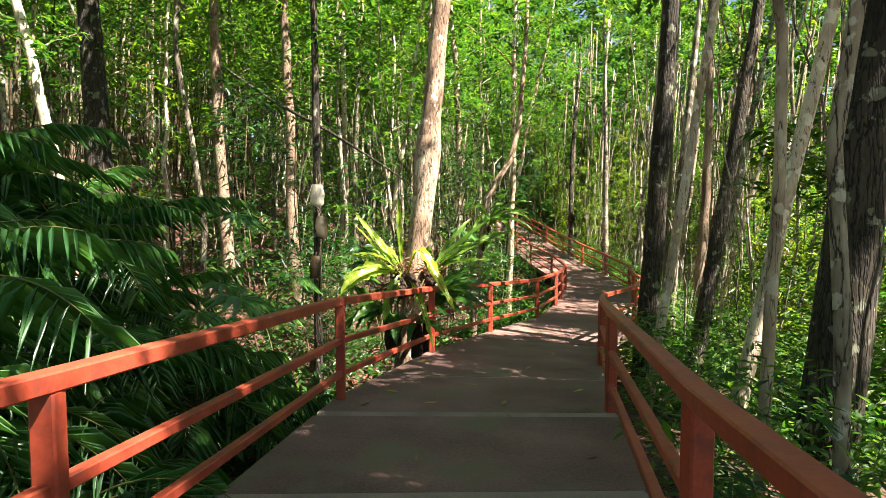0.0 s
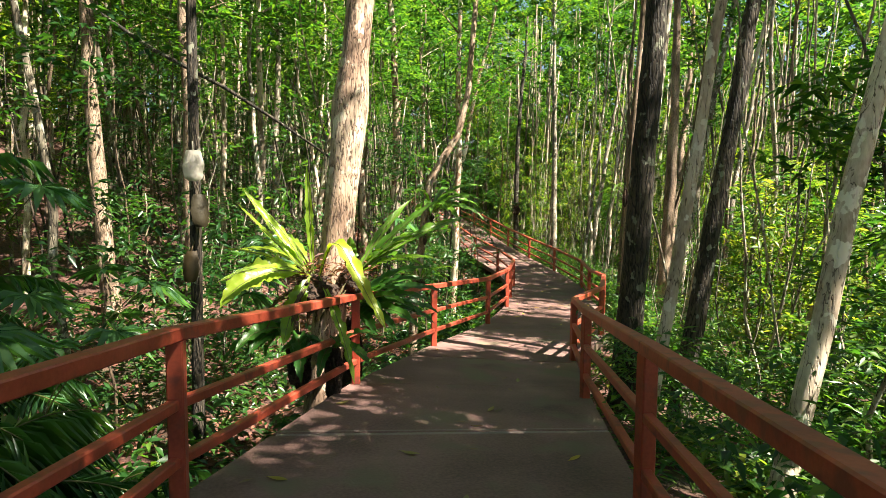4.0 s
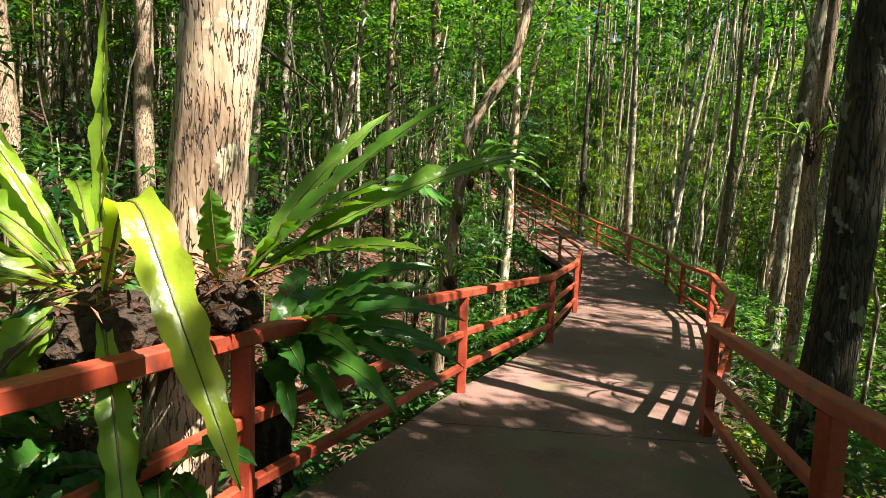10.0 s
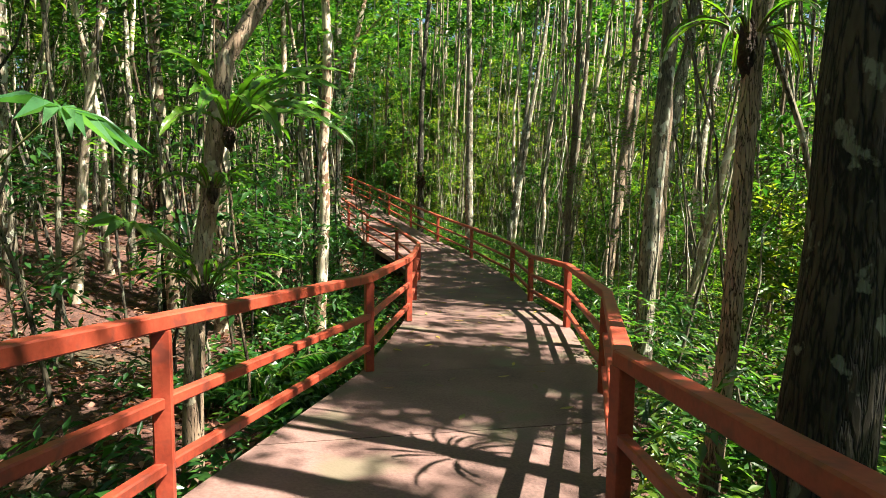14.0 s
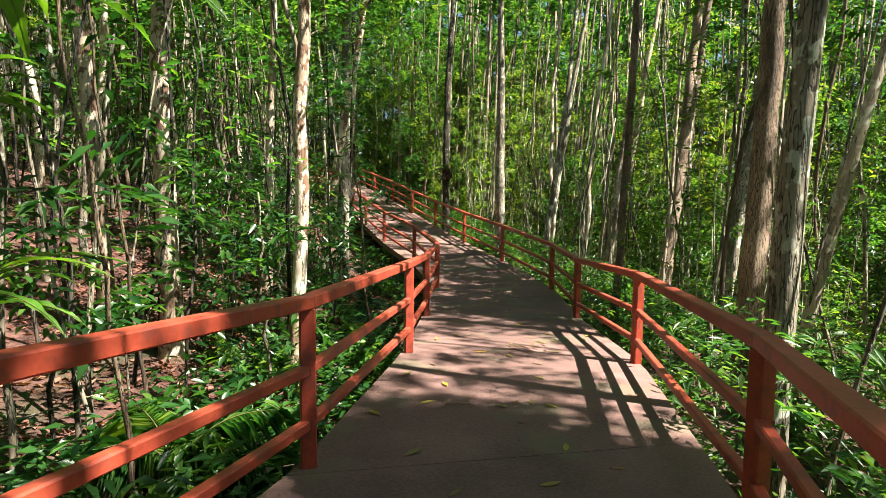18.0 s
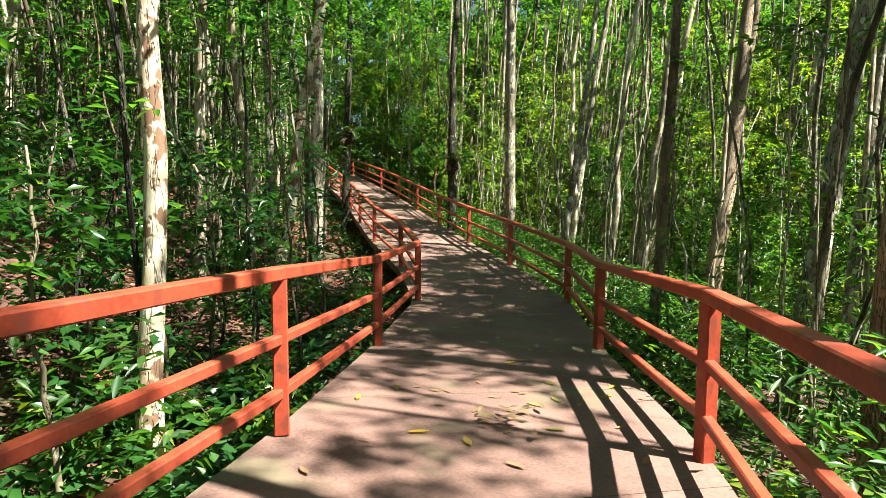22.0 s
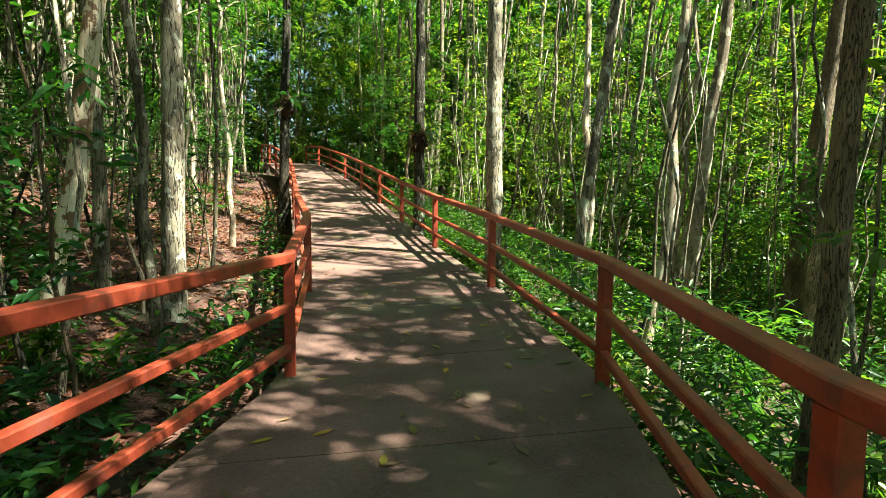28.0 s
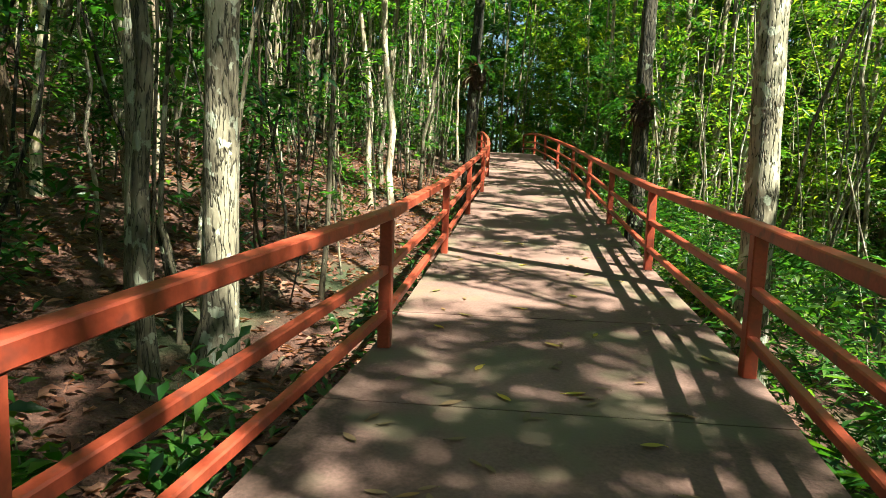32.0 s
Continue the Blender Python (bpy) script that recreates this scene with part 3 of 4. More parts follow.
# thinner added crowns, also out of view, that only dapple it
DAPPLE = [(14.3, 0.6, 60), (14.9, 0.2, 70), (15.2, 0.5, 44), (15.7, 0.1, 46), (16.2, 0.4, 12), (17.3, 0.8, 8), (19.4, 0.7, 10), (20.6, 0.75, 12), (22.4, 0.3, 16), (24.2, 0.4, 16), (26.6, 0.3, 18), (27.3, 0.6, 30), (33.0, 0.3, 20), (35.5, 0.6, 20)]
for k, (y, across, count) in enumerate(DAPPLE):
    shade_tree(y, across, 11.5 + (k % 4) * 1.2, 760 + k, 1.2 if count > 40 else 1.9, count, 36)


KINDS, BARE, OPEN, LEAFY, SAPLINGS = [], [], [], [], []
for k in range(14):
    r = random.Random(100 + k)
    bk = BARKS[k % 4]
    lf = (M_LEAF, M_LEAF_YELLOW, M_LEAF, M_LEAF_YELLOW)[k % 4]
    ob = empty("forest_tree", label=f"slender forest tree with {BARK_WORDS[bk]} bark and small green leaves", category="tree", group="forest trees")
    KINDS.append(grow(ob, 200 + k, r.uniform(10, 13.5), r.uniform(0.028, 0.072), bk, lf, (r.uniform(-0.02, 0.05), 0.0), 0.45, 0.1, 4, 84, 40, 0.19, 1.5, high=0.85, simple=True))
for k in range(6):
    r = random.Random(150 + k)
    bk = BARKS[k % 4]
    ob = empty("bare_tree", label=f"bare slender forest tree with {BARK_WORDS[bk]} bark", category="tree", group="bare trees")
    BARE.append(grow(ob, 250 + k, r.uniform(10, 13), r.uniform(0.035, 0.075), bk, M_LEAF, (r.uniform(-0.02, 0.05), 0.0), 0.6, 0.45, 3, 36, 20, 0.2, 1.3, top=12))
for k in range(4):
    r = random.Random(170 + k)
    bk = BARKS[k % 4]
    ob = empty("bare_tree", label=f"bare slender forest tree with {BARK_WORDS[bk]} bark", category="tree", group="bare trees")
    OPEN.append(grow(ob, 270 + k, r.uniform(10, 13), r.uniform(0.035, 0.075), bk, M_LEAF, (r.uniform(-0.02, 0.05), 0.0), 0.4, 0.8, 2, 20, 18, 0.22, 1.0))
for k in range(6):
    r = random.Random(180 + k)
    bk = BARKS[k % 4]
    ob = empty("forest_tree", label=f"slender forest tree with {BARK_WORDS[bk]} bark and low leafy shoots", category="tree", group="forest trees")
    LEAFY.append(grow(ob, 280 + k, r.uniform(10, 13), r.uniform(0.035, 0.08), bk, (M_LEAF, M_LEAF_YELLOW, M_LEAF)[k % 3], (r.uniform(-0.02, 0.05), 0.0), 0.5, 0.05, 5, 84, 26, 0.19, 1.3, high=0.42))
for k in range(10):
    r = random.Random(300 + k)
    ob = empty("sapling", label="thin young tree with fresh green leaves along its stem", category="sapling", group="saplings")
    SAPLINGS.append(grow(ob, 400 + k, r.uniform(2.2, 5.5), r.uniform(0.012, 0.028), BARKS[k % 4], (M_LEAF, M_LEAF, M_LEAF_DARK, M_LEAF, M_LEAF_YELLOW, M_LEAF_DARK)[k % 6], (0, 0), 0.4, 0.1, 0, 54, 20, 0.16, 0.8))
USED = set()


def put(kinds, n, m):
    k = kinds[n % len(kinds)]
    if k.name in USED:
        return copy_thing(k, m)
    USED.add(k.name)
    k.matrix_basis = m
    return k


def scatter(kinds, count, xr, yr, margin, gap, seed, bare=None, keep=None):
    r = random.Random(seed)
    done, tries = 0, 0
    while done < count and tries < count * 50:
        tries += 1
        x, y = r.uniform(*xr), r.uniform(*yr)
        if not clear_of_deck(x, y, margin) or any((x - a) ** 2 + (y - b) ** 2 < gap * gap for a, b in TAKEN):
            continue
        if keep and not keep(x, y, r):
            continue
        TAKEN.append((x, y))
        group = kinds
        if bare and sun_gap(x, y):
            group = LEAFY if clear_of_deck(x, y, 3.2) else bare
        side = 1.0 if x > along(RIGHT, min(max(y, -3), 51))[0] else 0.0
        put(group, done, at_ground(x, y, r.uniform(-0.9, 0.9)) @ Matrix.Rotation(0.07 * side, 4, "Y"))
        done += 1


def left_side(x, y):
    return x < along(LEFT, min(max(y, -3.3), 56.0))[0]


# the hillside carries many thin bare stems, the lower side more leaves
scatter(BARE, 170, (-16, 7), (9, 56), 1.0, 0.75, 21, keep=lambda x, y, r: left_side(x, y) and (y > 24 or x < along(LEFT, y)[0] - (5.0 if y < 17 else 3.2)))
scatter(KINDS, 150, (-3, 34), (5, 62), 1.5, 1.25, 22, bare=OPEN, keep=lambda x, y, r: not left_side(x, y))
scatter(KINDS, 80, (-24, 6), (4, 62), 2.2, 1.5, 23, keep=lambda x, y, r: left_side(x, y) and (y > 22 or x < along(LEFT, y)[0] - 7.5))
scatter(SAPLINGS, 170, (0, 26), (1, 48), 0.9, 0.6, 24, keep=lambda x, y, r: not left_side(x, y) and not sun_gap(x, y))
# dark-leaved saplings only: part of the hillside's shade is in their leaf colour
scatter(SAPLINGS[2::3], 80, (-10, 6), (8, 46), 1.4, 0.6, 25, keep=lambda x, y, r: left_side(x, y))
scatter(KINDS, 14, (-16, -3), (-11, 3), 2.5, 1.8, 29, keep=lambda x, y, r: x < -4)
scatter(KINDS, 10, (6, 20), (-14, -4), 2.5, 2.0, 30)
scatter(KINDS, 18, (-4, 18), (58, 66), 0.5, 1.5, 26)
scatter(SAPLINGS, 24, (-3, 17), (57, 64), 0.5, 0.8, 27)
scatter(SAPLINGS[2::3], 7, (2, 6.5), (20.5, 26), 0.9, 0.7, 28, keep=lambda x, y, r: left_side(x, y))
for k in KINDS + BARE + OPEN + LEAFY + SAPLINGS:
    if k.name not in USED:
        k.matrix_basis = at_ground(30 + len(USED), 20)


# ---------------------------------------------------------------- far woods
def far_woods():
    r, nr = random.Random(77), np.random.default_rng(77)
    stems, leaves = bmesh.new(), []
    for k in range(1100):
        ang, dist = r.uniform(-1.75, 1.75), r.uniform(20, 60)
        x, y = 6 + math.sin(ang) * dist, 20 + math.cos(ang) * dist
        if not clear_of_deck(x, y, 2.0):
            continue
        z = ground_z(x, y)
        h, rad = r.uniform(11, 17), r.uniform(0.04, 0.12)
        pts = trunk_points(r, h, (0.03, 0), 0.2, 4)
        tube(stems, [(x + a, y + b, z - 0.2 + c) for a, b, c in pts], [rad * (1 - 0.15 * i) for i in range(5)], 5, 0.1, r)
    for k in range(11000):
        ang, dist = r.uniform(-1.6, 1.75), r.uniform(26, 62)
        x, y = 6 + math.sin(ang) * dist, 20 + math.cos(ang) * dist
        if clear_of_deck(x, y, 2.5):
            leaves.append((x, y, ground_z(x, y) + 0.4 + r.random() * 24))
    leaves = [c for c in leaves if noise.noise((c[0] * 0.28, c[1] * 0.28, c[2] * 0.4)) > -0.08]
    back = []
    for k in range(6300):
        ang, dist = r.uniform(-1.2, 1.6), r.uniform(62, 80)
        x, y = 6 + math.sin(ang) * dist, 20 + math.cos(ang) * dist
        back.append((x, y, ground_z(x, y) + 0.4 + r.random() * 36))
    for k in range(1100):
        x, y = r.uniform(-12, 24), r.uniform(59, 72)
        leaves.append((x, y, ground_z(x, y) + 0.4 + r.random() * 15))
    woods = empty("far_woods", label="dense far forest of thin stems and sunlit green leaves", category="woods", kind="stuff")
    tagged(part("stems", stems, M_BARK_PALE, woods), kind="stuff")
    # yellow and dark thirds put sunny clumps and shaded gaps into the leaf colour
    for name, c, mat, size, per in (("sunny_foliage", leaves[::3], M_LEAF_YELLOW, 0.4, 46), ("foliage", leaves[1::3], M_LEAF, 0.42, 46), ("dark_foliage", leaves[2::3], M_LEAF_DARK, 0.42, 46), ("back_foliage", back, M_LEAF, 1.0, 40)):
        wide = size * 1.5
        tagged(part(name, leaf_mesh(name, *spray_leaves(nr, c, (wide, wide, wide * 0.5), per, size, size * 0.46), mat, simple=True), mat, woods), kind="stuff")


far_woods()


# ---------------------------------------------------------------- leaf canopy added high over the slope, mostly out of view, to dapple the light
# deck stretches that gaps in the added canopy keep sunny
LIT = ((7.8, 10.2, -0.4, 0.62), (11.4, 14.3, -0.3, 1.6), (15.3, 20.4, -0.3, 1.6), (28.5, 31.2, -0.2, 1.3), (36.4, 37.6, 0, 1))


def lets_sun_through(p):
    """Whether the sun's line through p ends on a sunlit stretch of the deck or on the fern tree."""
    for z in (0.6, 2.0, 3.4):
        k = (p[2] - z) / TO_SUN.z
        if abs(p[0] - TO_SUN.x * k + 0.25) < 1.5 and abs(p[1] - TO_SUN.y * k - 9.3) < 1.5:
            return True
    k = (p[2] + 0.6) / TO_SUN.z
    x, y = p[0] - TO_SUN.x * k, p[1] - TO_SUN.y * k
    if not -3 < y < 55:
        return False
    xl, xr = along(LEFT, y)[0], along(RIGHT, y)[0]
    return any(a < y < b and c < (x - xl) / (xr - xl) < d for a, b, c, d in LIT)


def canopy():
    r, nr = random.Random(55), np.random.default_rng(55)
    c = []
    while len(c) < 2700:
        x, y = r.uniform(-22, 44), r.uniform(-26, 62)
        p = (x, y, ground_z(x, y) + r.uniform(10.5, 15.0))
        gx, gy = x - TO_SUN.x / TO_SUN.z * 13, y - TO_SUN.y / TO_SUN.z * 13
        if 2 < gy < 45 and (0.3 < gx - along(RIGHT, gy)[0] < 9 and r.random() < 0.6 or (gy > 12 or gy < 8) and 0.5 < along(LEFT, gy)[0] - gx < 9 and r.random() < (0.6 if gy > 18 else 0.4)):
            continue
        if noise.noise((x * 0.3, y * 0.3, 2.0)) > -0.12 and not lets_sun_through(p):
            c.append(p)
    me = leaf_mesh("forest_canopy", *spray_leaves(nr, c, (0.45, 0.45, 0.3), 40, 0.42, 0.2), M_LEAF, simple=True)
    tagged(new("forest_canopy", me), "added green leaf canopy, mostly out of view, that dapples the forest", "canopy", kind="stuff")


canopy()


# ---------------------------------------------------------------- thickets of thin stems
def thicket(label, mat, count, yr, on_left, seed, leafy=0, reach=8.0, start=1.6):
    r, tips = random.Random(seed), []
    bm = bmesh.new()
    done = 0
    while done < count:
        y = r.uniform(*yr)
        off = start + abs(r.gauss(0, reach))
        x = along(LEFT, y)[0] - off if on_left else along(RIGHT, y)[0] + off + 0.6
        if not clear_of_deck(x, y, 0.8):
            continue
        h, rad = r.uniform(3.5, 8.5), r.uniform(0.011, 0.034)
        pts = trunk_points(r, h, (r.gauss(0.02, 0.06), r.gauss(0, 0.05)), 0.7, 7)
        z = ground_z(x, y) - 0.1
        tube(bm, [(x + a, y + b, z + c) for a, b, c in pts], [rad * (1 - 0.09 * i) for i in range(8)], 5, 0.15, r)
        done += 1
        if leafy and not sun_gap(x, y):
            tips += [(x + a + r.gauss(0, 0.3), y + b + r.gauss(0, 0.3), z + c + r.gauss(0, 0.25)) for a, b, c in pts[2:] for _ in range(leafy)]
    ob = empty("thicket", label=label, category="thicket", kind="stuff")
    tagged(part("stems", bm, mat, ob), kind="stuff")
    if tips:
        # the lower slope gets the brighter, sun-toned leaf colour
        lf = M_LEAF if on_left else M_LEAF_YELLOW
        tagged(part("foliage", leaf_mesh("foliage", *spray_leaves(np.random.default_rng(seed), tips, (0.26, 0.26, 0.1), 18, 0.17, 0.065), lf), lf, ob), kind="stuff")


thicket("many thin crooked pale stems crowding the hillside", M_BARK_GREY, 170, (15, 55), True, 81)
thicket("many thin crooked dark stems crowding the hillside", M_BARK_DARK, 190, (12, 55), True, 82, 1)
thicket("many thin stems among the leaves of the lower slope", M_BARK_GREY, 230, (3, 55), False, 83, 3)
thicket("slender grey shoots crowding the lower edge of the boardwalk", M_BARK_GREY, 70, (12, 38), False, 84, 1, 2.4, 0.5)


# ---------------------------------------------------------------- undergrowth
def undergrowth(name, label, mat, count, area, per, size, height, seed, keep, slim=0.36):
    r, nr = random.Random(seed), np.random.default_rng(seed)
    c = []
    while len(c) < count:
        x, y = r.uniform(*area[0]), r.uniform(*area[1])
        if clear_of_deck(x, y, 0.35) and keep(x, y):
            c.append((x, y, ground_z(x, y) + height * r.random() ** 1.5))
    me = leaf_mesh(name, *spray_leaves(nr, c, (0.3, 0.3, 0.14), per, size, size * slim), mat)
    tagged(new(name, me), label, "undergrowth", kind="stuff")


undergrowth("undergrowth", "dense bright green ferns and seedlings on the lower slope", M_LEAF, 3300, ((0, 22), (-2, 44)), 26, 0.14, 1.3, 31, lambda x, y: not left_side(x, y))
undergrowth("undergrowth", "dark green low plants beside the boardwalk", M_LEAF_DARK, 1500, ((-9, 6.5), (-2, 40)), 20, 0.17, 0.7, 32, lambda x, y: left_side(x, y) and (y < 15 or x > along(LEFT, y)[0] - (2.6 if y < 24 else 0.7) or y < 28 and noise.noise((x * 0.5, y * 0.5, 9)) > 0.25))

undergrowth("undergrowth", "bright green leafy plants crowding the lower edge of the boardwalk", M_LEAF, 1000, ((0, 13), (-2, 36)), 26, 0.15, 1.5, 33, lambda x, y: 0 < x - along(RIGHT, y)[0] < 2.8, 0.22)


def litter():
    r, nr = random.Random(41), np.random.default_rng(41)
    base = []
    while len(base) < 32000:
        y = r.uniform(8, 46)
        x = along(LEFT, y)[0] - abs(r.gauss(0, 6)) + 1.2
        base.append((x, y, ground_z(x, y) + 0.015))
    n = len(base)
    ang = nr.uniform(0, 6.28, n)
    way = np.stack([np.cos(ang), np.sin(ang), nr.uniform(-0.1, 0.45, n)], axis=1)
    nor = np.stack([nr.normal(0, 0.4, n), nr.normal(0, 0.4, n), np.ones(n)], axis=1)
    me = leaf_mesh("leaf_litter", np.array(base), way, nor, nr.uniform(0.08, 0.2, n), nr.uniform(0.04, 0.08, n), M_DEAD)
    tagged(new("leaf_litter", me), "dry reddish brown fallen leaves on the hillside", "leaf litter", kind="stuff")


M_DEAD = leaf("dead_leaf", (0.07, 0.023, 0.016), (0.19, 0.068, 0.047), (0.38, 0.17, 0.125), 0.15, 0.7)
litter()


# ---------------------------------------------------------------- palms, ferns and small plants
M_PALM = leaf("palm_leaf", (0.03, 0.09, 0.035), (0.06, 0.15, 0.06), (0.11, 0.22, 0.1), 0.4, 0.25)
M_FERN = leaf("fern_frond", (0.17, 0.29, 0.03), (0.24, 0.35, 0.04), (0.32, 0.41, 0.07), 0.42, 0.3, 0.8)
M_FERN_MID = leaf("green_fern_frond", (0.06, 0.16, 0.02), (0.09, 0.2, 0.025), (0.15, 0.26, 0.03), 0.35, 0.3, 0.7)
# dark copy of the fern green, with shade put into the colour
M_FERN_DARK = leaf("dark_shade_toned_frond", (0.02, 0.08, 0.016), (0.035, 0.115, 0.02), (0.06, 0.155, 0.03), 0.35, 0.35, 0.5)
M_WITHERED = leaf("withered_frond", (0.03, 0.015, 0.009), (0.07, 0.035, 0.02), (0.15, 0.085, 0.05), 0.15, 0.7, 0.6)
M_RIB = surface("frond_rib", (0.04, 0.05, 0.01), (0.08, 0.08, 0.02), (0.14, 0.12, 0.04), 8.0, 0.6)
M_ROOT = surface("fern_root_mass", (0.008, 0.005, 0.004), (0.024, 0.014, 0.009), (0.09, 0.045, 0.028), 6.0, 0.95, 40.0, strength=1.0, distance=0.04)


def frond_curve(azimuth, rise, length, fall, steps=16, kink=0.0):
    """Points along an arching frond: starts at an angle `rise` and bends down by `fall` along its length (degrees), at one place if it has a kink."""
    p, out = Vector((0, 0, 0)), []
    for i in range(steps + 1):
        f = i / steps
        a = radians(rise - fall * (smooth(kink - 0.09, kink + 0.12, f) if kink else f))
        out.append(p.copy())
        p += Vector((math.cos(azimuth) * math.cos(a), math.sin(azimuth) * math.cos(a), math.sin(a))) * length / steps
    return out


def strap_frond(parent, azimuth, rise, length, fall, width, mat, seed, at=(0, 0, 0), kink=0.0, tilt=0.0):
    """A broad strap-shaped frond with wavy edges, folded along a dark midrib."""
    r = random.Random(seed)
    pts = [p + Vector(at) for p in frond_curve(azimuth, rise, length, fall, 32, kink)]
    level = Vector((-math.sin(azimuth), math.cos(azimuth), 0))
    bm, rib = bmesh.new(), bmesh.new()
    rows, phase = [], r.uniform(0, 6)
    for i, p in enumerate(pts):
        f = i / 32
        w = width * max(0.03, math.sin(math.pi * min(1, 0.06 + f * 0.95)) ** 0.65) * (0.45 + 0.55 * min(1, f * 3))
        d = (pts[min(i + 1, 32)] - pts[max(i - 1, 0)]).normalized()
        up = level.cross(d).normalized() * -1
        if up.z < 0 and not kink:
            up = -up
        turn = radians(tilt) * min(1, f * 4) * (1 if level.y < 0 else -1)
        side = level * math.cos(turn) - up * math.sin(turn)
        up = up * math.cos(turn) + level * math.sin(turn)
        wave = [0.11 * w * math.sin(phase + i * 1.05 + s) + 0.07 * w * r.gauss(0, 1) for s in (0, 1.3)]
        edge = [w * (0.5 + 0.035 * (-1) ** (i // 2) + 0.03 * r.gauss(0, 1)) for _ in (0, 1)]
        rows.append([bm.verts.new(p + side * edge[0] + up * (w * 0.2 + wave[0])), bm.verts.new(p + side * w * 0.26 + up * w * (0.09 + 0.045 * (-1) ** i)), bm.verts.new(p),
                     bm.verts.new(p - side * w * 0.26 + up * w * (0.09 + 0.045 * (-1) ** i)), bm.verts.new(p - side * edge[1] + up * (w * 0.2 + wave[1]))])
    for a, b in zip(rows, rows[1:]):
        for k in range(4):
            f = bm.faces.new((a[k], a[k + 1], b[k + 1], b[k]))
            f.smooth = True
    tube(rib, [p + Vector((0, 0, 0.003)) for p in pts], [0.007 * (1 - 0.85 * i / 32) for i in range(33)], 5)
    ob = part("frond", bm, mat, parent)
    part("midrib", rib, M_RIB, ob, "dark brown midrib")
    return ob


def lump(parent, name, centre, size, mat, seed):
    bm = bmesh.new()
    bmesh.ops.create_icosphere(bm, subdivisions=4, radius=1.0)
    for v in bm.verts:
        n = noise.noise(v.co * 2.3 + Vector((seed, 0, 0))) * 0.3 + noise.noise(v.co * 6 + Vector((0, seed, 0))) * 0.16 + noise.noise(Vector((v.co.x * 16, v.co.y * 16, v.co.z * 4))) * 0.14
        v.co = Vector(centre) + Vector((v.co.x * size[0], v.co.y * size[1], v.co.z * size[2])) * (1 + n)
    part(name, bm, mat, parent)


def nest_fern(place, label, fronds, mat, seed, ball=(0.24, 0.22, 0.26), drop=0.22):
    ob = empty("nest_fern", Matrix.Translation(place), label=label, category="fern", group="ferns on trees")
    lump(ob, "root_mass", (0, 0, -drop), ball, M_ROOT, seed)
    if ball[0] > 0.125:
        nr = np.random.default_rng(seed)
        c = nr.normal(0, 1, (150, 3)) * np.array((0.14, 0.14, 0.06)) + np.array((0, 0, 0.03))
        a = nr.uniform(0, 6.28, 150)
        straw = leaf_mesh("scale_litter", c, np.stack([np.cos(a), np.sin(a), nr.uniform(-0.3, 0.9, 150)], axis=1), np.stack([nr.normal(0, 0.6, 150), nr.normal(0, 0.6, 150), np.ones(150)], axis=1), nr.uniform(0.05, 0.14, 150), nr.uniform(0.01, 0.025, 150), M_DEAD)
        tagged(part("scale_litter", straw, M_DEAD, ob, "reddish brown dead leaf bases"), "reddish brown dead leaf bases", kind="stuff")
        dry = random.Random(seed)
        for k in range(14):
            a = radians(90 + k * 67 % 200 + dry.uniform(-20, 20))
            strap_frond(ob, a, dry.uniform(-35, 5), dry.uniform(0.3, 0.55), dry.uniform(40, 75), dry.uniform(0.03, 0.07), M_WITHERED, seed * 90 + k, (math.cos(a) * 0.12, math.sin(a) * 0.12, -0.08 - 0.012 * k))
    for k, (az, rise, ln, fall, w, *more) in enumerate(fronds):
        a = radians(az)
        strap_frond(ob, a, rise, ln, fall, w, mat, seed * 50 + k, (math.cos(a) * 0.07, math.sin(a) * 0.07, -0.02), *more)
    return ob


# azimuth 0 is +x, 90 along the walk
nest_fern((-0.3, 9.08, 1.03), "sunlit yellow-green bird's-nest fern on a tree beside the railing",
          [(158, 53, 1.12, 4, 0.1, 0.0, 35), (196, 47, 1.0, 0, 0.07, 0.0, 35), (222, 25, 1.05, 48, 0.075, 0.0, 20), (186, 22, 0.95, 85, 0.24, 0.0, 45), (210, 24, 0.95, 74, 0.25, 0.0, 45), (316, 66, 1.42, 120, 0.15, 0.25, 18), (175, 60, 0.62, 50, 0.13, 0.0, 30),
           (120, 55, 1.0, 66, 0.1), (104, 78, 1.15, 2, 0.085, 0.0, 40), (300, -42, 1.15, 28, 0.1), (150, 44, 0.95, 63, 0.07, 0.0, 30), (235, -35, 0.75, 40, 0.17, 0.0, 40), (184, 34, 0.85, 30, 0.06, 0.0, 30), (168, 66, 0.8, 20, 0.06, 0.0, 30)], M_FERN, 3, (0.2, 0.2, 0.17), 0.2)
nest_fern((0.07, 9.42, 1.0), "green bird's-nest fern against the knotted trunk",
          [(265, 72, 0.42, -8, 0.14), (355, 52, 1.2, 20, 0.12, 0.0, 35), (16, 36, 1.5, 24, 0.12, 0.0, 35), (30, 58, 1.1, 22, 0.1, 0.0, 30), (335, 32, 0.9, 40, 0.1, 0.0, 20), (15, 55, 0.9, 50, 0.1), (340, 50, 0.8, 30, 0.09, 0.0, 30), (20, 30, 0.8, 50, 0.1), (355, 62, 0.7, 60, 0.1)],
          M_FERN_MID, 5, (0.13, 0.14, 0.13), 0.1)
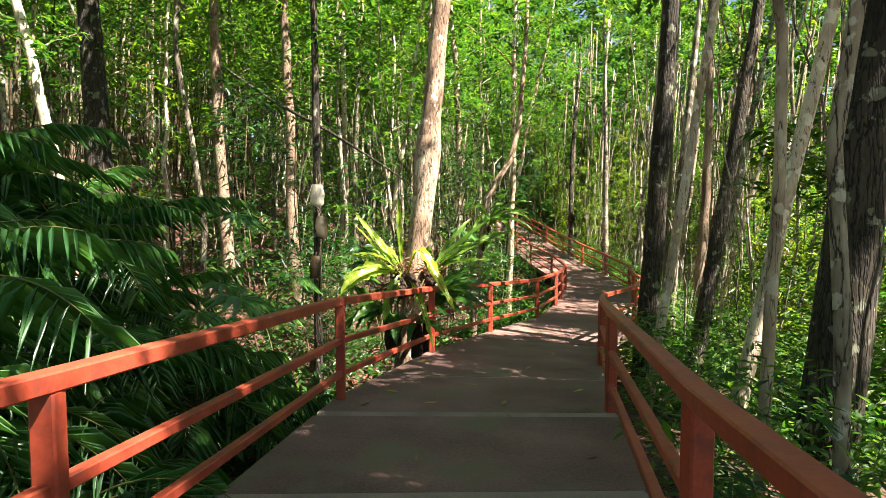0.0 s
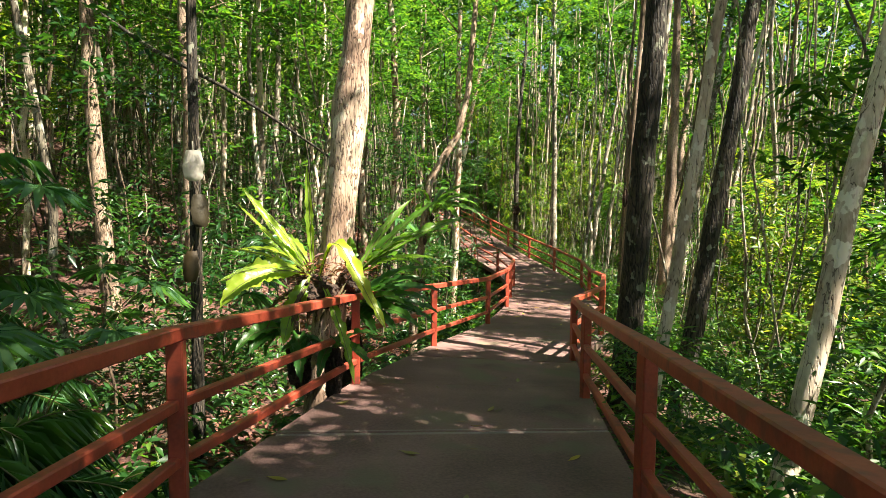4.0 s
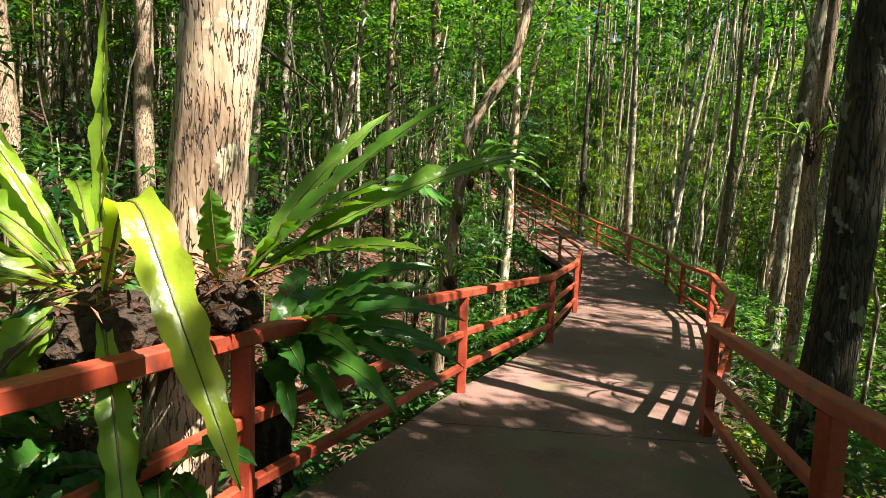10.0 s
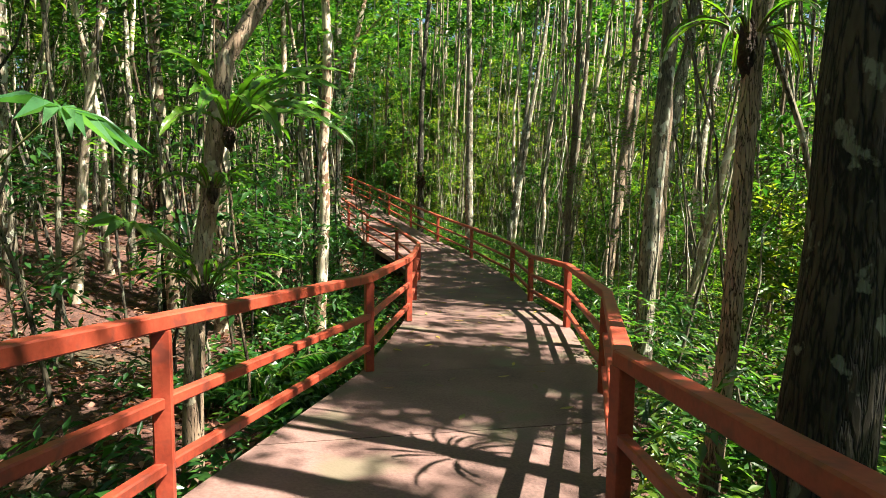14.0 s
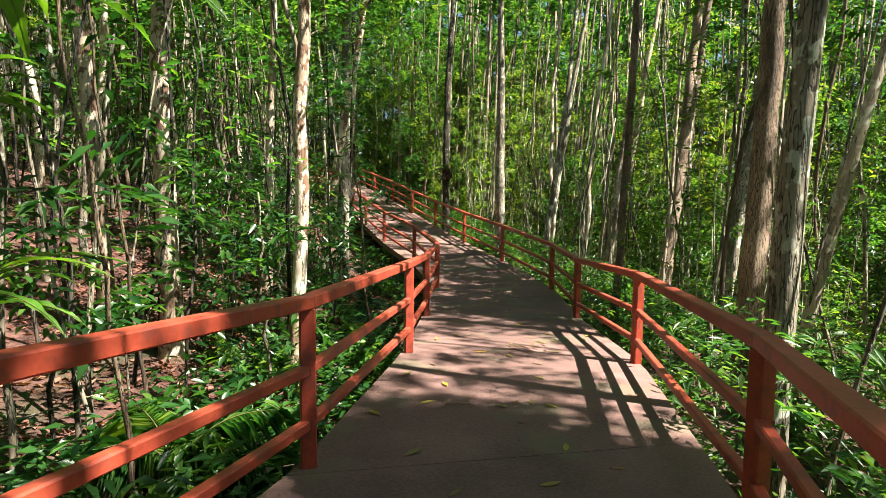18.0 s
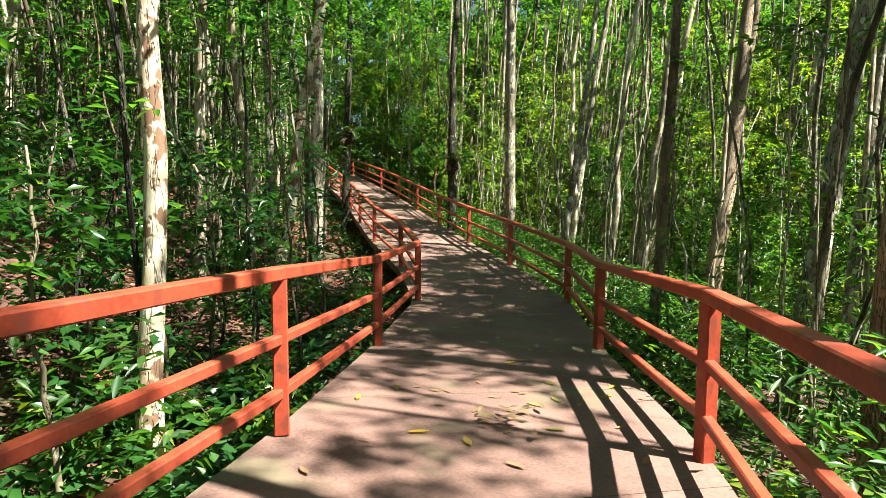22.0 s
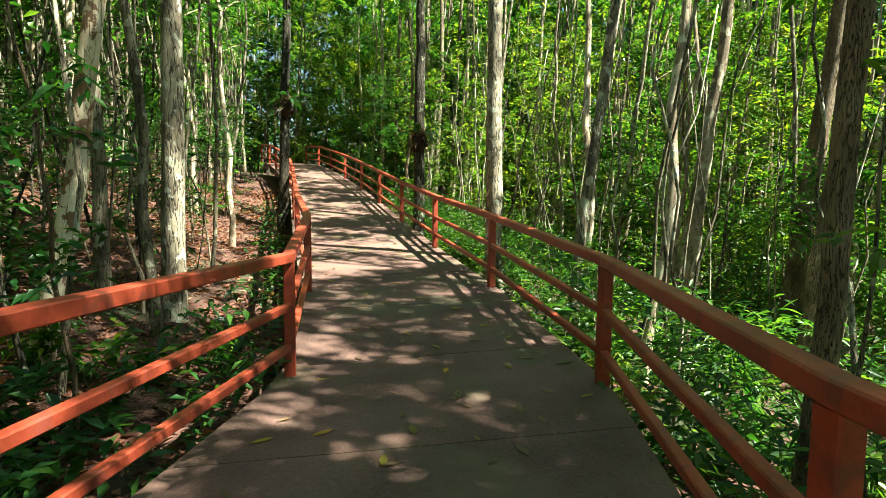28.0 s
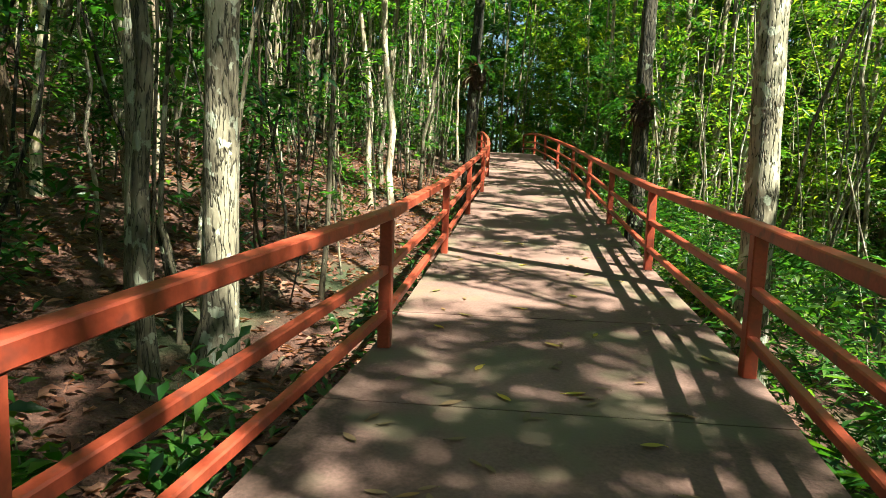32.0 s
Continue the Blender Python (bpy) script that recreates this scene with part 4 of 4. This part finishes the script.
# dark fronds cover the sunlit trunk base; their shade is in the leaf colour
nest_fern((-0.46, 9.2, 0.42), "dark green fern hanging under the large nest beside the trunk, shade in its colour",
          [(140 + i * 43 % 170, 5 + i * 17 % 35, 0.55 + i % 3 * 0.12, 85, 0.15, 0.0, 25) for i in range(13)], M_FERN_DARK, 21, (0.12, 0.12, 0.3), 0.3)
nest_fern((-0.12, 9.12, 0.3), "small dark fern low on the trunk behind the railing, shade in its colour",
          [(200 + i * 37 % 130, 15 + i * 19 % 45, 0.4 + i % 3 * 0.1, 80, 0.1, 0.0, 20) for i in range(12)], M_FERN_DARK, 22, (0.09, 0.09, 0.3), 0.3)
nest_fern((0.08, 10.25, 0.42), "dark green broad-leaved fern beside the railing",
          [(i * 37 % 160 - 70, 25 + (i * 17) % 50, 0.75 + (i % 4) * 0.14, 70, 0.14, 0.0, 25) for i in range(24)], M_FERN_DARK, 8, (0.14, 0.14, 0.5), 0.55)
nest_fern((1.72, 14.62, 1.1), "small yellow-green epiphyte fern on a pale trunk",
          [(i * 47 % 360, 40 + (i * 13) % 35, 0.42 + (i % 4) * 0.07, 100, 0.05) for i in range(15)], M_FERN_MID, 12, (0.04, 0.04, 0.09), 0.06)
nest_fern((1.86, 14.68, 1.6), "large green epiphyte fern with long drooping fronds on a pale trunk",
          [(i * 43 % 250 - 125, 30 + (i * 13) % 45, 0.85 + (i % 4) * 0.13, 85, 0.11, 0.0, 25) for i in range(20)], M_FERN_MID, 16, (0.045, 0.045, 0.12), 0.08)
nest_fern((1.64, 14.66, 0.25), "tufted fern low on a pale trunk beside the railing",
          [(i * 49 % 360, 45 + (i * 13) % 35, 0.6 + (i % 4) * 0.08, 100, 0.05) for i in range(16)], M_FERN_MID, 17, (0.09, 0.09, 0.1), 0.08)
nest_fern((4.5, 11.88, 1.95), "dry epiphyte fern clinging to a thin trunk",
          [(i * 53 % 360, 30 + (i * 13) % 40, 0.42 + (i % 4) * 0.08, 130, 0.035) for i in range(16)], M_FERN_MID, 13, (0.045, 0.045, 0.16), 0.08)
nest_fern((9.82, 33.8, 1.7), "dark epiphyte fern on a far trunk", [(i * 47 % 360, 15 + i * 23 % 60, 0.5 + i % 4 * 0.13, 105, 0.1) for i in range(18)], M_LEAF_DARK, 14, (0.17, 0.17, 0.26), 0.15)
nest_fern((6.76, 36.9, 2.8), "dark epiphyte fern high on a trunk near the boardwalk", [(i * 47 % 360, 15 + i * 23 % 60, 0.45 + i % 4 * 0.12, 105, 0.1) for i in range(18)], M_LEAF_DARK, 15, (0.18, 0.18, 0.3), 0.15)


def hanging_leaf(place, az, length, width, mat, seed, label):
    """A dry, hollow leaf sheath that hangs by its stalk against a stem."""
    r = random.Random(seed)
    bm = bmesh.new()
    rows = []
    for i in range(11):
        f = i / 10
        w = width * (0.35 + 0.65 * math.sin(math.pi * min(1, 0.12 + f * 0.72)) ** 0.7) * (1 if i < 10 else 0.7)
        rows.append([bm.verts.new((u * w * 0.5 + r.gauss(0, 0.004), -0.05 - 0.25 * w * (1 - u * u) - 0.06 * f + r.gauss(0, 0.004), -f * length)) for u in (-1, -0.5, 0, 0.5, 1)])
    for a, b in zip(rows, rows[1:]):
        for k in range(4):
            bm.faces.new((a[k], a[k + 1], b[k + 1], b[k])).smooth = True
    tube(bm, [(0, 0.03, 0.1), (0, -0.02, 0.06), (0, -0.07, -0.02)], [0.008, 0.008, 0.006], 6)
    ob = new("hanging_leaf", mesh_of(bm, mat, "hanging_leaf"))
    ob.matrix_world = Matrix.Translation(place) @ Matrix.Rotation(az, 4, "Z")
    tagged(ob, label, "dead leaf", "hanging dead leaves")


M_DRY_PALE = leaf("pale_dry_sheath", (0.3, 0.26, 0.23), (0.36, 0.32, 0.29), (0.4, 0.36, 0.33), 0.25, 0.6, 0.5)
M_DRY_BROWN = leaf("brown_dry_sheath", (0.025, 0.019, 0.008), (0.036, 0.026, 0.012), (0.055, 0.036, 0.018), 0.2, 0.6, 0.5)
hanging_leaf((-1.62, 10.07, 2.3), 0.25, 0.34, 0.22, M_DRY_PALE, 1, "whitish dry leaf sheath hanging from a thin trunk")
hanging_leaf((-1.58, 10.07, 1.82), 0.5, 0.36, 0.2, M_DRY_BROWN, 2, "olive brown dry leaf hanging from a thin trunk")
hanging_leaf((-1.63, 10.06, 1.2), -0.2, 0.34, 0.18, M_DRY_BROWN, 3, "olive brown dry leaf hanging from a thin trunk")


def palm_frond(parent, azimuth, rise, length, fall, mat, seed, leaflet=0.5, at=(0, 0, 0)):
    """A feather frond: an arching stalk with two rows of long narrow leaflets."""
    r = np.random.default_rng(seed)
    pts = [p + Vector(at) for p in frond_curve(azimuth, rise, length, fall, 24)]
    side = np.array((-math.sin(azimuth), math.cos(azimuth), 0))
    base, way, nor, ln = [], [], [], []
    for i in range(5, 25):
        d = np.array((pts[min(i, 24)] - pts[max(i - 1, 0)]).normalized())
        for s in (-1, 1):
            for q in ((0.0, 0.5) if length < 1.0 else (0.0,)):
                base.append(np.array(pts[i]) - d * q * length / 24)
                way.append(side * s + d * 0.75 + np.array((0, 0, -0.3)) + r.normal(0, 0.13, 3))
                nor.append(np.cross(d, side * s) * s + np.array((0, 0, 0.5)))
                ln.append(leaflet * (1.05 - abs(i / 24 - 0.45)) * r.uniform(0.85, 1.1))
    ln = np.array(ln)
    ob = part("frond", leaf_mesh("frond", np.array(base), np.array(way), np.array(nor), ln, ln * 0.08, mat, 0.45), mat, parent)
    bm = bmesh.new()
    tube(bm, pts, [0.011 * (1 - 0.75 * i / 24) for i in range(25)], 5)
    part("stalk", bm, M_RIB, ob, "green-brown leaf stalk")


def feather_palm(x, y, height, fronds, length, seed, mat=None, label="dark green feather palm with arching fronds"):
    r = random.Random(seed)
    ob = empty("palm", at_ground(x, y), label=label, category="palm", group="palms")
    bm = bmesh.new()
    tube(bm, [(0, 0, 0), (0.03, 0, height * 0.5), (0.05, 0.02, height + 0.12)], [0.05, 0.04, 0.03], 8, 0.1, r)
    part("stem", bm, M_BARK_BROWN, ob)
    for k in range(fronds):
        palm_frond(ob, k * 2.4 + r.uniform(-0.3, 0.3), r.uniform(30, 78), length * r.uniform(0.8, 1.15), r.uniform(70, 115), mat or M_PALM, seed * 40 + k, at=(0.05, 0.02, height))
    TAKEN.append((x, y))


for k, (x, y, h, n, ln) in enumerate([(-3.6, 5.0, 1.1, 11, 1.9), (-4.6, 6.6, 1.6, 11, 2.1), (-3.0, 7.3, 0.7, 9, 1.5), (-5.6, 4.6, 1.4, 10, 2.0), (-3.2, 3.2, 0.4, 9, 1.5), (-2.2, 8.0, 0.25, 8, 1.2),
                                      (-4.2, 8.6, 1.2, 9, 1.7), (-6.6, 7.4, 2.0, 10, 2.0), (-2.6, 5.4, 0.25, 8, 1.1), (-2.9, 1.4, 0.5, 8, 1.4),
                                      (-2.7, 4.3, 0.6, 10, 1.5), (-4.0, 4.0, 1.5, 11, 1.9), (-3.3, 6.3, 1.3, 11, 1.8), (-5.2, 5.8, 2.2, 11, 2.1), (-4.9, 8.2, 2.0, 10, 1.9), (-2.5, 6.7, 0.9, 9, 1.3), (-6.2, 9.4, 1.8, 9, 1.9), (-3.6, 9.6, 0.7, 8, 1.3), (-2.8, 2.3, 0.9, 9, 1.4), (-4.4, 5.2, 2.5, 11, 2.0), (-5.2, 7.4, 2.9, 11, 2.0), (-3.9, 7.2, 2.2, 10, 1.8), (-6.0, 6.4, 2.8, 11, 2.0), (-3.4, 4.2, 1.9, 10, 1.7), (-5.0, 9.2, 2.6, 10, 1.8)]):
    feather_palm(x, y, h, n, ln, 60 + k)
for k, (x, y, h, n, ln) in enumerate([(4.9, 7.6, 0.3, 7, 1.1), (11.6, 25.6, 0.3, 8, 1.2), (12.3, 22.6, 0.5, 8, 1.3), (2.2, 16.8, 0.3, 7, 0.9)]):
    feather_palm(x, y, h, n, ln, 90 + k, M_LEAF, "bright green young feather palm among the undergrowth")


def fan_palm(x, y, height, leaves, seed, size=0.5):
    """Long thin stalks, each with a round fan of narrow segments."""
    r, nr = random.Random(seed), np.random.default_rng(seed)
    ob = empty("fan_palm", at_ground(x, y), label="young fan palm with round pleated leaves on thin stalks", category="palm", group="fan palms")
    for k in range(leaves):
        az = k * 2.1 + r.uniform(-0.4, 0.4)
        ln = height * r.uniform(0.7, 1.1)
        pts = frond_curve(az, r.uniform(68, 85), ln, 45, 10)
        bm = bmesh.new()
        tube(bm, pts, [0.009 * (1 - 0.4 * i / 10) for i in range(11)], 5)
        stalk = part("leaf_stalk", bm, M_RIB, ob)
        d = np.array((math.cos(az), math.sin(az), -0.35))
        s = np.array((-math.sin(az), math.cos(az), 0))
        a = np.linspace(-2.2, 2.2, 15)
        way = np.cos(a)[:, None] * d + np.sin(a)[:, None] * s + nr.normal(0, 0.04, (15, 3))
        nor = np.tile(np.array((math.cos(az) * 0.4, math.sin(az) * 0.4, 1.0)), (15, 1))
        part("fan", leaf_mesh("fan", np.tile(np.array(pts[-1]), (15, 1)), way, nor, nr.uniform(0.85, 1.1, 15) * size, np.full(15, size * 0.2), M_PALM, 0.25), M_PALM, stalk)


for k, (x, y, h, n) in enumerate([(-2.9, 8.6, 2.9, 5), (-3.3, 6.6, 2.6, 5), (-2.3, 10.6, 2.4, 5), (-0.6, 13.6, 3.4, 6), (-3.8, 8.8, 3.2, 6)]):
    fan_palm(x, y, h, n, 110 + k, 0.42)


# ---------------------------------------------------------------- broad-leaved shrubs close to the railings
def shrub_kind(seed, mat, size, n, label):
    r, nr = random.Random(seed), np.random.default_rng(seed)
    ob = empty("shrub", label=label, category="shrub", group="small shrubs")
    tips = []
    for k in range(5):
        az, ln = r.uniform(0, 6.28), r.uniform(0.35, 0.9)
        pts = frond_curve(az, r.uniform(50, 85), ln, 40, 6)
        bm = bmesh.new()
        tube(bm, pts, [0.008 * (1 - 0.6 * i / 6) for i in range(7)], 5)
        part("stem", bm, M_RIB, ob)
        tips += pts[3:]
    me = leaf_mesh("leaves", *spray_leaves(nr, tips, (0.09, 0.09, 0.07), n, size, size * 0.42), mat)
    part("leaves", me, mat, ob)
    return ob


SHRUBS = [shrub_kind(500 + k, m, s, 5, w) for k, (m, s, w) in enumerate([
    (M_LEAF, 0.17, "low shrub with fresh green pointed leaves"), (M_LEAF_YELLOW, 0.15, "low shrub with sun-toned yellow-green leaves"), (M_LEAF_DARK, 0.2, "low shrub with dark green broad leaves"), (M_LEAF, 0.22, "low shrub with large drooping green leaves")])]
rs = random.Random(9)
n_shrub = 0
while n_shrub < 110:
    y = rs.uniform(1, 36)
    on_left = n_shrub % 2 == 0
    edge = along(LEFT if on_left else RIGHT, y)[0]
    off = 0.5 + abs(rs.gauss(0, 1.3))
    if on_left and y > 27:
        y -= 12
        edge = along(LEFT, y)[0]
    x = edge - off if on_left else edge + off
    put(SHRUBS, n_shrub, at_ground(x, y, rs.uniform(0, 6.28), 0.03))
    n_shrub += 1


# ---------------------------------------------------------------- dead sticks and branches on the hillside
def stick(x, y, z, az, length, rise, seed):
    r = random.Random(seed)
    pts = [Vector((x, y, z))]
    for i in range(6):
        pts.append(pts[-1] + Vector((math.cos(az) + r.gauss(0, 0.2), math.sin(az) + r.gauss(0, 0.2), rise + r.gauss(0, 0.1))) * length / 6)
    bm = bmesh.new()
    o = pts[0].copy()
    tube(bm, [p - o for p in pts], [0.016 * (1 - 0.7 * i / 6) for i in range(7)], 6, 0.2, r)
    ob = new("fallen_branch", mesh_of(bm, M_BARK_PALE, "fallen_branch"))
    ob.location = o
    tagged(ob, "bare pale dead branch lying on the forest floor", "branch", "fallen branches")


rb = random.Random(15)
for k in range(46):
    y = rb.uniform(11, 40)
    x = along(LEFT, y)[0] - 0.8 - abs(rb.gauss(0, 4))
    stick(x, y, ground_z(x, y) + 0.01, rb.uniform(0, 6.28), rb.uniform(0.5, 1.8), rb.choice((0.02, 0.05, 0.35)), k)


# ---------------------------------------------------------------- fallen leaves on the deck
M_FALLEN = [leaf("dry_brown_leaf", (0.12, 0.07, 0.04), (0.22, 0.14, 0.08), (0.34, 0.24, 0.15), 0.1, 0.7), leaf("yellow_leaf", (0.36, 0.25, 0.04), (0.42, 0.3, 0.05), (0.4, 0.33, 0.08), 0.2, 0.6),
            leaf("faded_olive_leaf", (0.14, 0.11, 0.04), (0.22, 0.18, 0.07), (0.33, 0.29, 0.14), 0.15, 0.6)]
WORD = ("dry curled brown", "bright yellow", "faded olive brown")


def fallen_kind(seed, mat, ln):
    """A curled leaf blade with a short stalk."""
    r = random.Random(seed)
    bm = bmesh.new()
    rows, curl = [], r.uniform(0.1, 0.35)
    for i in range(8):
        f = i / 7
        w = ln * 0.17 * math.sin(math.pi * (0.04 + 0.93 * f)) ** 0.8
        z = 0.004 + curl * ln * (f - 0.5) ** 2 * (1 if seed % 2 else 0.6)
        rows.append([bm.verts.new(((f - 0.5) * ln, -w, z + w * curl * 1.4)), bm.verts.new(((f - 0.5) * ln, 0.02 * ln * math.sin(f * 5), z)), bm.verts.new(((f - 0.5) * ln, w, z + w * curl * 1.1))])
    for a, b in zip(rows, rows[1:]):
        for k in range(2):
            bm.faces.new((a[k], a[k + 1], b[k + 1], b[k])).smooth = True
    beam(bm, (-0.5 * ln, 0, rows[0][1].co.z), (-0.68 * ln, 0.01, 0.004), 0.003, 0.003, 0.0008)
    return mesh_of(bm, mat, "fallen_leaf")


FALLEN = [(fallen_kind(k, M_FALLEN[(0, 0, 1, 2, 0, 0)[k % 6]], 0.085 + 0.016 * (k % 5)), (0, 0, 1, 2, 0, 0)[k % 6]) for k in range(12)]
rl = random.Random(33)
for k in range(270):
    y = rl.uniform(2.5, 33) if k % 3 == 0 else rl.uniform(16, 25) if k % 3 == 1 else rl.uniform(23, 32)
    (xl, zl), (xr, zr) = along(LEFT, y), along(RIGHT, y)
    f = rl.uniform(0.04, 0.96)
    me, w = FALLEN[rl.randrange(12)]
    ob = new("fallen_leaf", me)
    ob.matrix_world = Matrix.Translation((xl + (xr - xl) * f, y, zl + (zr - zl) * f + 0.004)) @ Matrix.Rotation(rl.uniform(0, 6.28), 4, "Z")
    tagged(ob, f"{WORD[w]} leaf lying on the concrete deck", "leaf", "fallen leaves")
# a small drift of dry leaves
for k in range(18):
    x, y = 5.9 + rl.gauss(0, 0.2), 18.1 + rl.gauss(0, 0.12)
    me, w = FALLEN[(0, 1, 4, 6, 7, 10)[k % 6]]
    ob = new("fallen_leaf", me)
    ob.matrix_world = Matrix.Translation((x, y, along(LEFT, y)[1] - 0.055 + 0.012 + 0.004 * (k % 5))) @ Matrix.Rotation(rl.uniform(0, 6.28), 4, "Z")
    tagged(ob, "dry curled brown leaf in a small drift on the concrete deck", "leaf", "fallen leaves")
